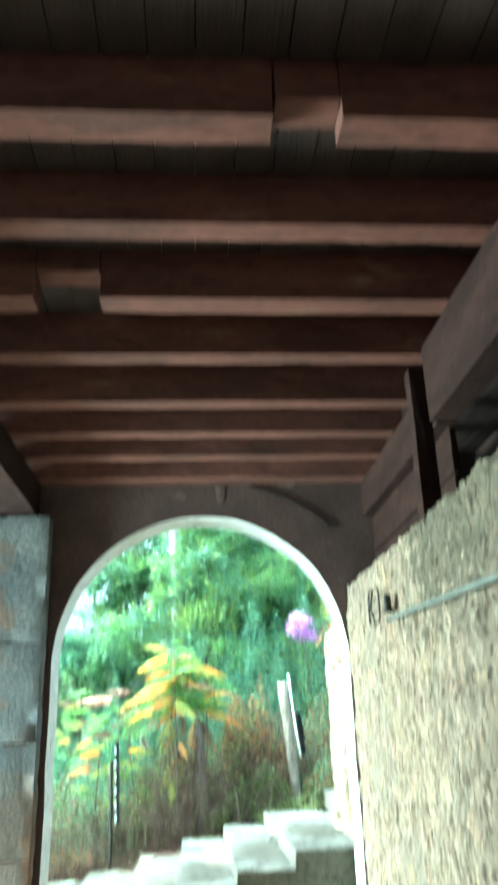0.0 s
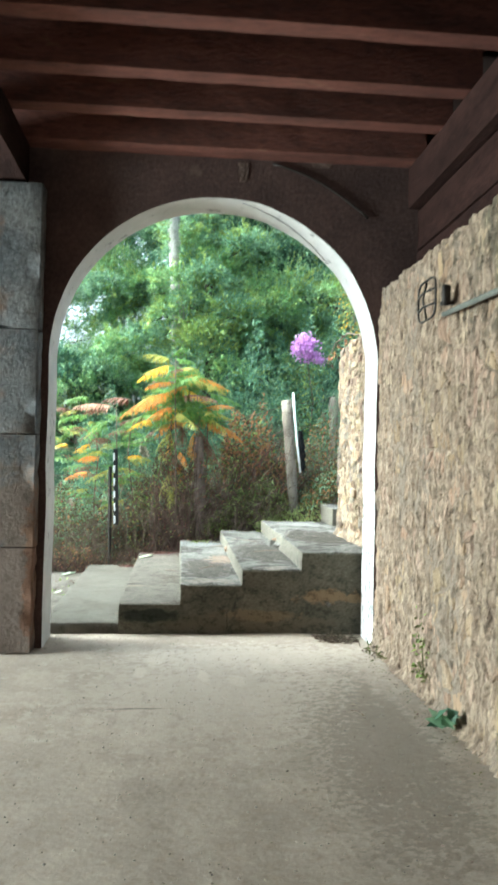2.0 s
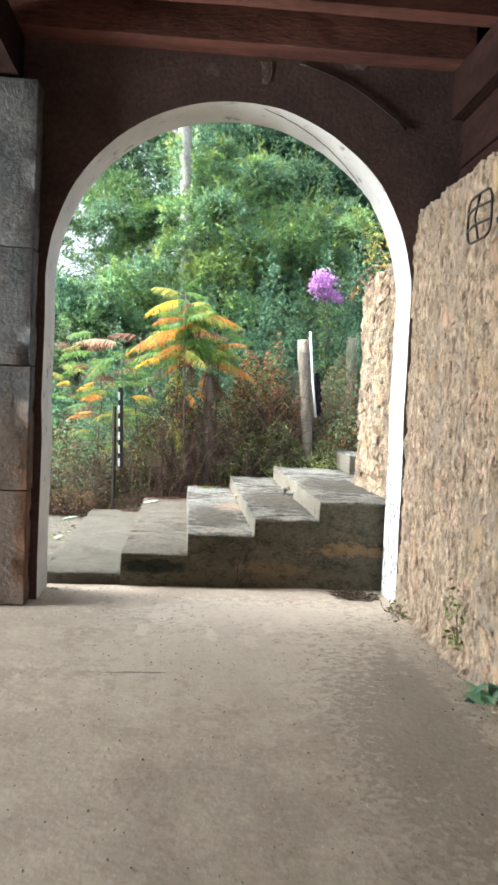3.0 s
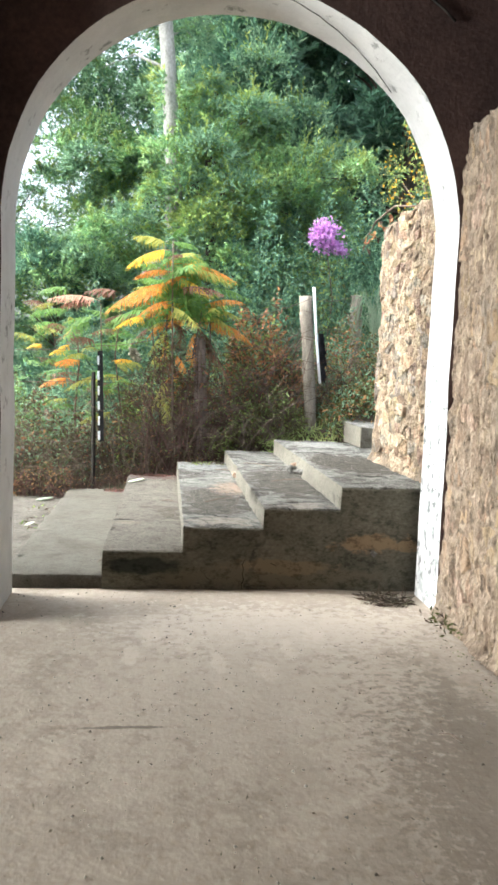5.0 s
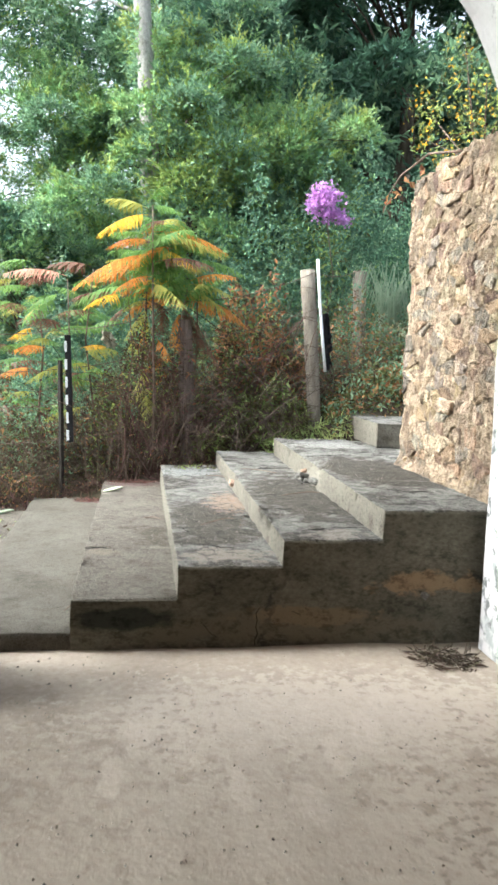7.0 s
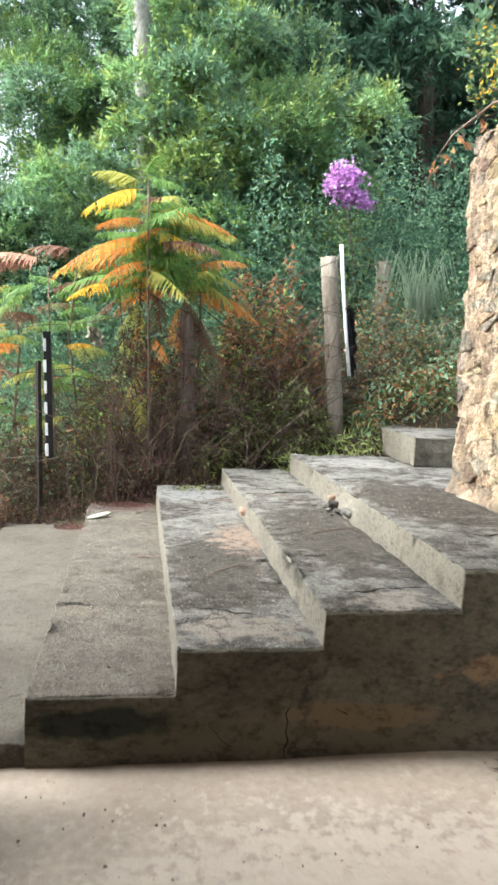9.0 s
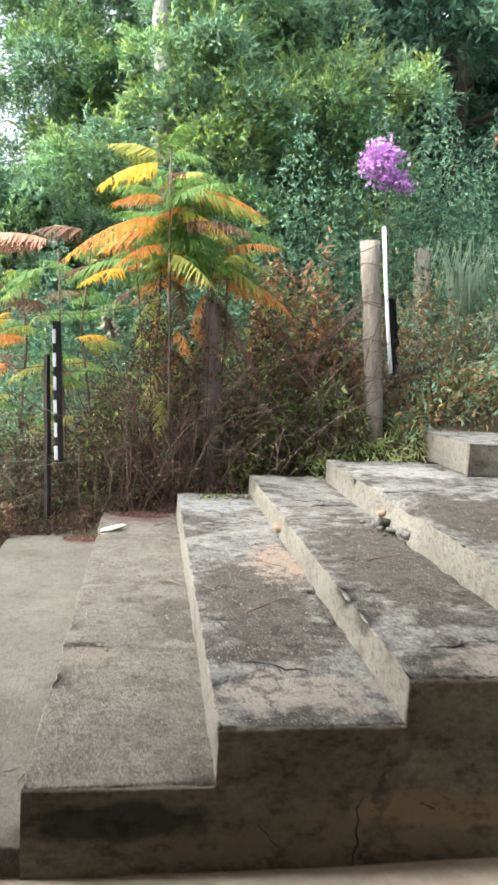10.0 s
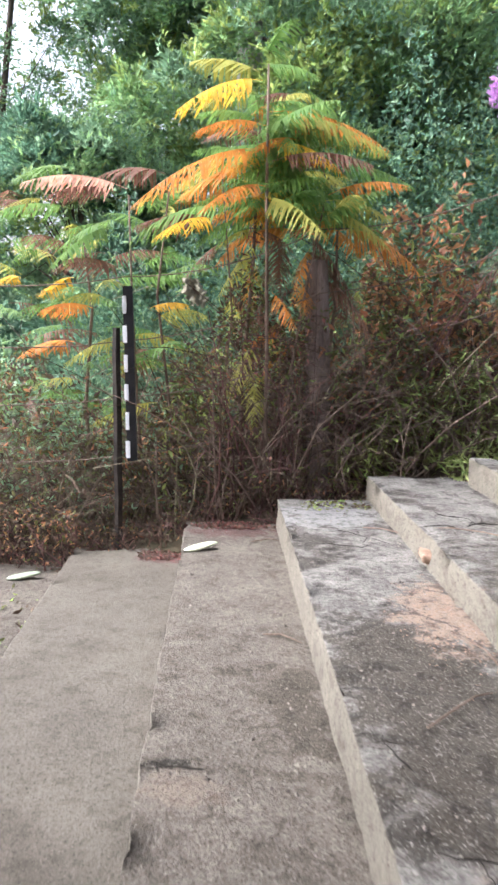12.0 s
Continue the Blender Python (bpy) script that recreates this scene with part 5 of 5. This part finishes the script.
grit("floor_grit", "small stones and grit strewn on the concrete floor", -1.6, 1.4, 2.2, 7.6, 0.0, 3200, 0.005, GRIT, 31)
grit("step_grit", "grit and crumbs on the third step", -0.08, 0.38, 7.8, 11.2, 0.429, 700, 0.005, GRIT, 32)
grit("step_grit", "grit and crumbs on the fourth step", 0.45, 0.9, 7.8, 11.2, 0.566, 700, 0.005, GRIT, 33)
grit("step_grit", "grit and crumbs on the fifth step", 0.98, 1.5, 7.8, 11.0, 0.723, 700, 0.005, GRIT, 34)
grit("step_grit", "grit on the second step", -0.63, -0.17, 7.8, 11.2, 0.263, 900, 0.006, GRIT, 35)
grit("broken_concrete_crumbs", "fresh orange crumbs of broken concrete under a chipped edge", 0, 0, 0, 0, 0.43, 900, 0.0028, PINKCHIP, 36, (0.29, 9.35, 0.075, 0.22))

STUBS = [(0.405, 9.98, 0.47, 0.042), (0.93, 9.30, 0.60, 0.045), (0.91, 9.46, 0.585, 0.03), (0.90, 9.62, 0.59, 0.05), (0.95, 9.76, 0.61, 0.04), (0.87, 9.52, 0.578, 0.02), (0.82, 9.7, 0.575, 0.016), (0.37, 8.9, 0.436, 0.014), (0.86, 9.4, 0.575, 0.013)]
for k, (x, y, z, s) in enumerate(STUBS):
    v, f, q = rough_block((-s * 0.7, -s, -s * 0.5), (s * 0.7, s, s * 0.5), s * 0.4, s * 0.25, s * 0.2, s * 0.2, 14, k * 2.0)
    ob = link_mesh("broken_lump", v, f, PINKCHIP if k in (0, 4) else STEP, smooth=True)
    ob.matrix_world = pose(x, y, z, 10, 15, 40 * k)
    tagged(ob, "orange broken concrete lump on the step's edge" if k in (0, 4) else "grey broken concrete lump at a chipped step edge", "rubble")

TWIGS = [(0.05, 8.6, 0.436, 0.3, 40), (0.36, 8.95, 0.436, 0.24, 100), (0.62, 8.9, 0.573, 0.3, 20), (0.75, 9.9, 0.573, 0.34, 150), (-0.30, 9.6, 0.27, 0.16, -30),
         (-0.73, 8.0, 0.097, 0.2, 70), (-0.3, 10.9, 0.27, 0.16, 10), (0.25, 10.6, 0.436, 0.25, -40), (0.9, 5.55, 0.008, 0.12, -50), (0.2, 3.4, 0.01, 0.05, 30)]
for x, y, z, ln, a in TWIGS:
    d = Vector((math.cos(radians(a)), math.sin(radians(a)), 0)) * ln
    ob = link_mesh("fallen_twig", *tube([(0, 0, 0), d * 0.4 + Vector((0.01, 0.015, 0.008)), d * 0.75 + Vector((-0.008, 0, 0.012)), d], [0.003, 0.0035, 0.003, 0.0015], 5), TWIG)
    ob.location = (x, y, z)
    tagged(ob, "thin dry twig lying on the concrete", "twig", "fallen twigs")


# ---- weeds along the rubble wall and on the broken wall ----
def weed(name, label, category, at, n, spread, up, length, width, mats, seed, stems=5):
    r = np.random.default_rng(seed)
    w = thing(name, label, category)
    base = np.array(at) + r.normal(size=(n, 3)) * np.array(spread)
    base[:, 2] = np.maximum(base[:, 2], at[2] - spread[2])
    leaf_mesh("leaves", base, unit(r.normal(size=(n, 3)) * np.array([0.8, 0.8, 0.5]) + np.array([-0.35, 0, up])), length * r.uniform(0.6, 1.2, n), width * r.uniform(0.7, 1.2, n), mats, w, rng=r, slots=r.integers(0, len(mats), n))
    for k in range(stems):
        b = base[k]
        link_mesh("stem", *tube([(at[0] + 0.03, at[1], at[2] - spread[2] * 1.2), ((at[0] + b[0]) / 2, (at[1] + b[1]) / 2, (at[2] + b[2]) / 2), tuple(b)], 0.0035, 4), OLIVE, w)
    return w


weed("wall_weed", "broad-leaved dark green weed at the wall foot", "weed", (1.40, 5.15, 0.10), 9, (0.025, 0.06, 0.05), -0.1, 0.14, 0.09, [DARKGREEN, BLUEGREEN], 41)
weed("wall_weed", "bright green weed at the wall foot", "weed", (1.36, 4.08, 0.10), 14, (0.03, 0.07, 0.06), 0.1, 0.12, 0.06, [LIME, GREEN], 42)
weed("wall_weed", "small pale weeds rooted in the rubble wall", "weed", (1.42, 5.80, 0.28), 60, (0.012, 0.06, 0.13), -0.2, 0.04, 0.022, [LIME, OLIVE], 43, 3)
weed("wall_weed", "low dry weed in the corner by the arch", "weed", (1.40, 6.85, 0.03), 50, (0.03, 0.12, 0.02), 0.3, 0.05, 0.015, [OLIVE, BROWN], 44, 3)

vine = thing("flowering_vine", "yellow-flowered green vine growing over the broken wall top", "vine")
vr = np.random.default_rng(51)
cl = np.array([(1.72, 8.9, 3.55), (1.70, 8.95, 3.35), (1.72, 8.85, 3.15), (1.75, 8.7, 3.0), (1.68, 9.3, 3.2), (1.66, 9.45, 3.36), (1.66, 9.4, 3.08), (1.72, 9.1, 2.95), (1.75, 8.4, 2.95), (1.72, 8.1, 2.95), (1.75, 8.6, 3.25), (1.8, 8.8, 2.9)])
vb = np.repeat(cl, 80, 0) + vr.normal(size=(80 * len(cl), 3)) * np.array([0.05, 0.10, 0.08])
leaf_mesh("leaves", vb, unit(vr.normal(size=vb.shape) + np.array([-0.2, 0, -0.2])), vr.uniform(0.02, 0.046, len(vb)), vr.uniform(0.01, 0.022, len(vb)), [LIME, OLIVE, F_YELLOW], vine, rng=vr, slots=vr.choice(3, size=len(vb), p=[0.55, 0.3, 0.15]))
for k in range(6):
    e = cl[k * 2 % len(cl)]
    link_mesh("stem", *tube([(1.85, 8.7 + 0.05 * k, 2.75), (1.78, (8.7 + e[1]) / 2, 2.9), tuple(e)], [0.007, 0.006, 0.003], 5), TWIG, vine)
link_mesh("stem", *tube([(1.70, 8.8, 2.86), (1.66, 9.3, 2.96), (1.63, 9.8, 2.92), (1.62, 10.15, 2.80)], [0.010, 0.009, 0.007, 0.004], 6), TWIG, vine, smooth=True)
db = np.array([(1.64, 9.7, 2.86), (1.63, 9.95, 2.84), (1.62, 10.12, 2.76), (1.65, 9.5, 2.9)])
db = np.repeat(db, 5, 0) + vr.normal(size=(20, 3)) * 0.03
leaf_mesh("dry_leaves", db, unit(vr.normal(size=db.shape) + np.array([0, 0, -1.2])), vr.uniform(0.06, 0.1, 20), vr.uniform(0.03, 0.05, 20), [BROWN, RUST], vine, "dry brown leaves", rng=vr, slots=vr.integers(0, 2, 20))

grass = thing("grass_tuft", "arching pale blue-green grass tuft behind the fence", "grass")
gr = random.Random(8)
for k in range(60):
    a = gr.uniform(0, 6.28)
    reach, h = gr.uniform(0.15, 0.42), gr.uniform(0.6, 1.05)
    o = Vector((2.55 + gr.uniform(-0.08, 0.08), 12.8, 1.62))
    d = Vector((math.cos(a), math.sin(a) * 0.6, 0)) * reach
    link_mesh("blade", *tube([o, o + d * 0.3 + Vector((0, 0, h * 0.7)), o + d * 0.75 + Vector((0, 0, h)), o + d * 1.15 + Vector((0, 0, h * 0.45))], [0.007, 0.006, 0.005, 0.001], 3, False), PALEGRASS, grass)

SCAR = material("worn_wall_patch", (0.075, 0.05, 0.042), (0.17, 0.125, 0.10), 14, 0.95, 0.4, 50)
# pale mineral patches left by broken plaster under the joists
for x, z, w, h in ((0.30, 3.90, 0.10, 0.16), (0.95, 4.0, 0.22, 0.06)):
    v, f = grid(8, 8, lambda u, q: (x + w * (u - 0.5) * (1 - 0.4 * (1 - q) + 0.2 * fbm((u * 4, q * 4, x))), Y0 - 0.006 - 0.004 * fbm((u * 5, q * 5, 2)), z + h * (q - 0.5)))
    tagged(link_mesh("plaster_scar", v, f, SCAR), "pale broken plaster scar on the dark wall", "wall", kind="structure")

# ---- single stones of the two rubble walls ----
def clipped(poly, px, py, qx, qy):
    """The part of a polygon nearer to p than to q."""
    mx, my, nx, ny = (px + qx) / 2, (py + qy) / 2, qx - px, qy - py
    out = []
    for i, (x, y) in enumerate(poly):
        x2, y2 = poly[(i + 1) % len(poly)]
        d1, d2 = (x - mx) * nx + (y - my) * ny, (x2 - mx) * nx + (y2 - my) * ny
        if d1 <= 0:
            out.append((x, y))
        if d1 * d2 < 0:
            t = d1 / (d1 - d2)
            out.append((x + (x2 - x) * t, y + (y2 - y) * t))
    return out


def lay_stones(wall, mat, y0, y1, z0, z1, count, squash, gap, proud, face, seed, smooth, sizes=(0.45, 0.6, 0.8, 0.95), rings=((0.006, 0.25), (0.022, 0.85))):
    """Close-fitted uneven stones, each a mesh of its own; face(y, z) gives the bed's x."""
    r = random.Random(seed)
    seeds, size = [], math.sqrt((y1 - y0) * (z1 - z0) / count)
    while len(seeds) < count:
        want = size * r.choice(sizes)
        for i in range(60):
            p = (r.uniform(y0, y1), r.uniform(z0, z1) * squash)
            if all(math.hypot(p[0] - q[0], p[1] - q[1]) > want for q in seeds):
                break
        seeds.append(p)
    for i, p in enumerate(seeds):
        poly = [(y0, z0 * squash), (y1, z0 * squash), (y1, z1 * squash), (y0, z1 * squash)]
        for q in sorted((q for j, q in enumerate(seeds) if j != i), key=lambda q: math.hypot(p[0] - q[0], p[1] - q[1]))[:22]:
            poly = clipped(poly, *p, *q)
        if len(poly) < 3:
            continue
        poly = [(y, z / squash) for y, z in poly]
        cy, cz = sum(a for a, b in poly) / len(poly), sum(b for a, b in poly) / len(poly)
        rim = []
        for k, (y, z) in enumerate(poly):
            y2, z2 = poly[(k + 1) % len(poly)]
            parts = max(1, int(math.hypot(y2 - y, z2 - z) / 0.06))
            rim += [(y + (y2 - y) * t / parts, z + (z2 - z) * t / parts) for t in range(parts)]
        ln = [math.hypot(y - cy, z - cz) for y, z in rim]
        lift, ty, tz = r.uniform(*proud), r.uniform(-0.07, 0.07), r.uniform(-0.06, 0.06)
        verts, faces, n = [], [], len(rim)
        for cut, depth in ((gap, 0.035), (gap + rings[0][0], -rings[0][1] * lift), (gap + rings[1][0], -rings[1][1] * lift), (None, -lift)):
            for (y, z), d in zip(rim, ln):
                s = 0.5 if cut is None else max(0.25, 1 - cut / max(d, 0.02) * (1 + 0.7 * fbm((y * 13, z * 13, seed), 2)))
                yy, zz = cy + (y - cy) * s, cz + (z - cz) * s
                rough = 0.0 if depth > 0 else 0.007 * fbm((yy * 22, zz * 11, seed + 3), 3) + ty * (yy - cy) + tz * (zz - cz)
                verts.append((face(cy, cz) + depth + rough, yy, zz))
        verts.append((face(cy, cz) - lift, cy, cz))
        for k in range(3):
            faces += [(k * n + a, (k + 1) * n + a, (k + 1) * n + (a + 1) % n, k * n + (a + 1) % n) for a in range(n)]
        faces += [(3 * n + a, 4 * n, 3 * n + (a + 1) % n) for a in range(n)]
        link_mesh("stone", verts, faces, r.choice(mat), wall, smooth=smooth)


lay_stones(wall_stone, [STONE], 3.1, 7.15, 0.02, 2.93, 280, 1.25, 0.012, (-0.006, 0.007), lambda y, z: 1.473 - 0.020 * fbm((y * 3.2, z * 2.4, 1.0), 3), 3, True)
lay_stones(wall_outer, PALE_STONE, Y1 + 0.01, OY - 0.02, 0.73, 2.77, 270, 2.2, 0.003, (0.0, 0.012), lambda y, z: OX - 0.002 - 0.03 * fbm((y * 3.2, z * 2.4, 6.0), 3), 4, False, (0.3, 0.45, 0.7, 1.0, 1.3), ((0.003, 0.6), (0.012, 0.95)))
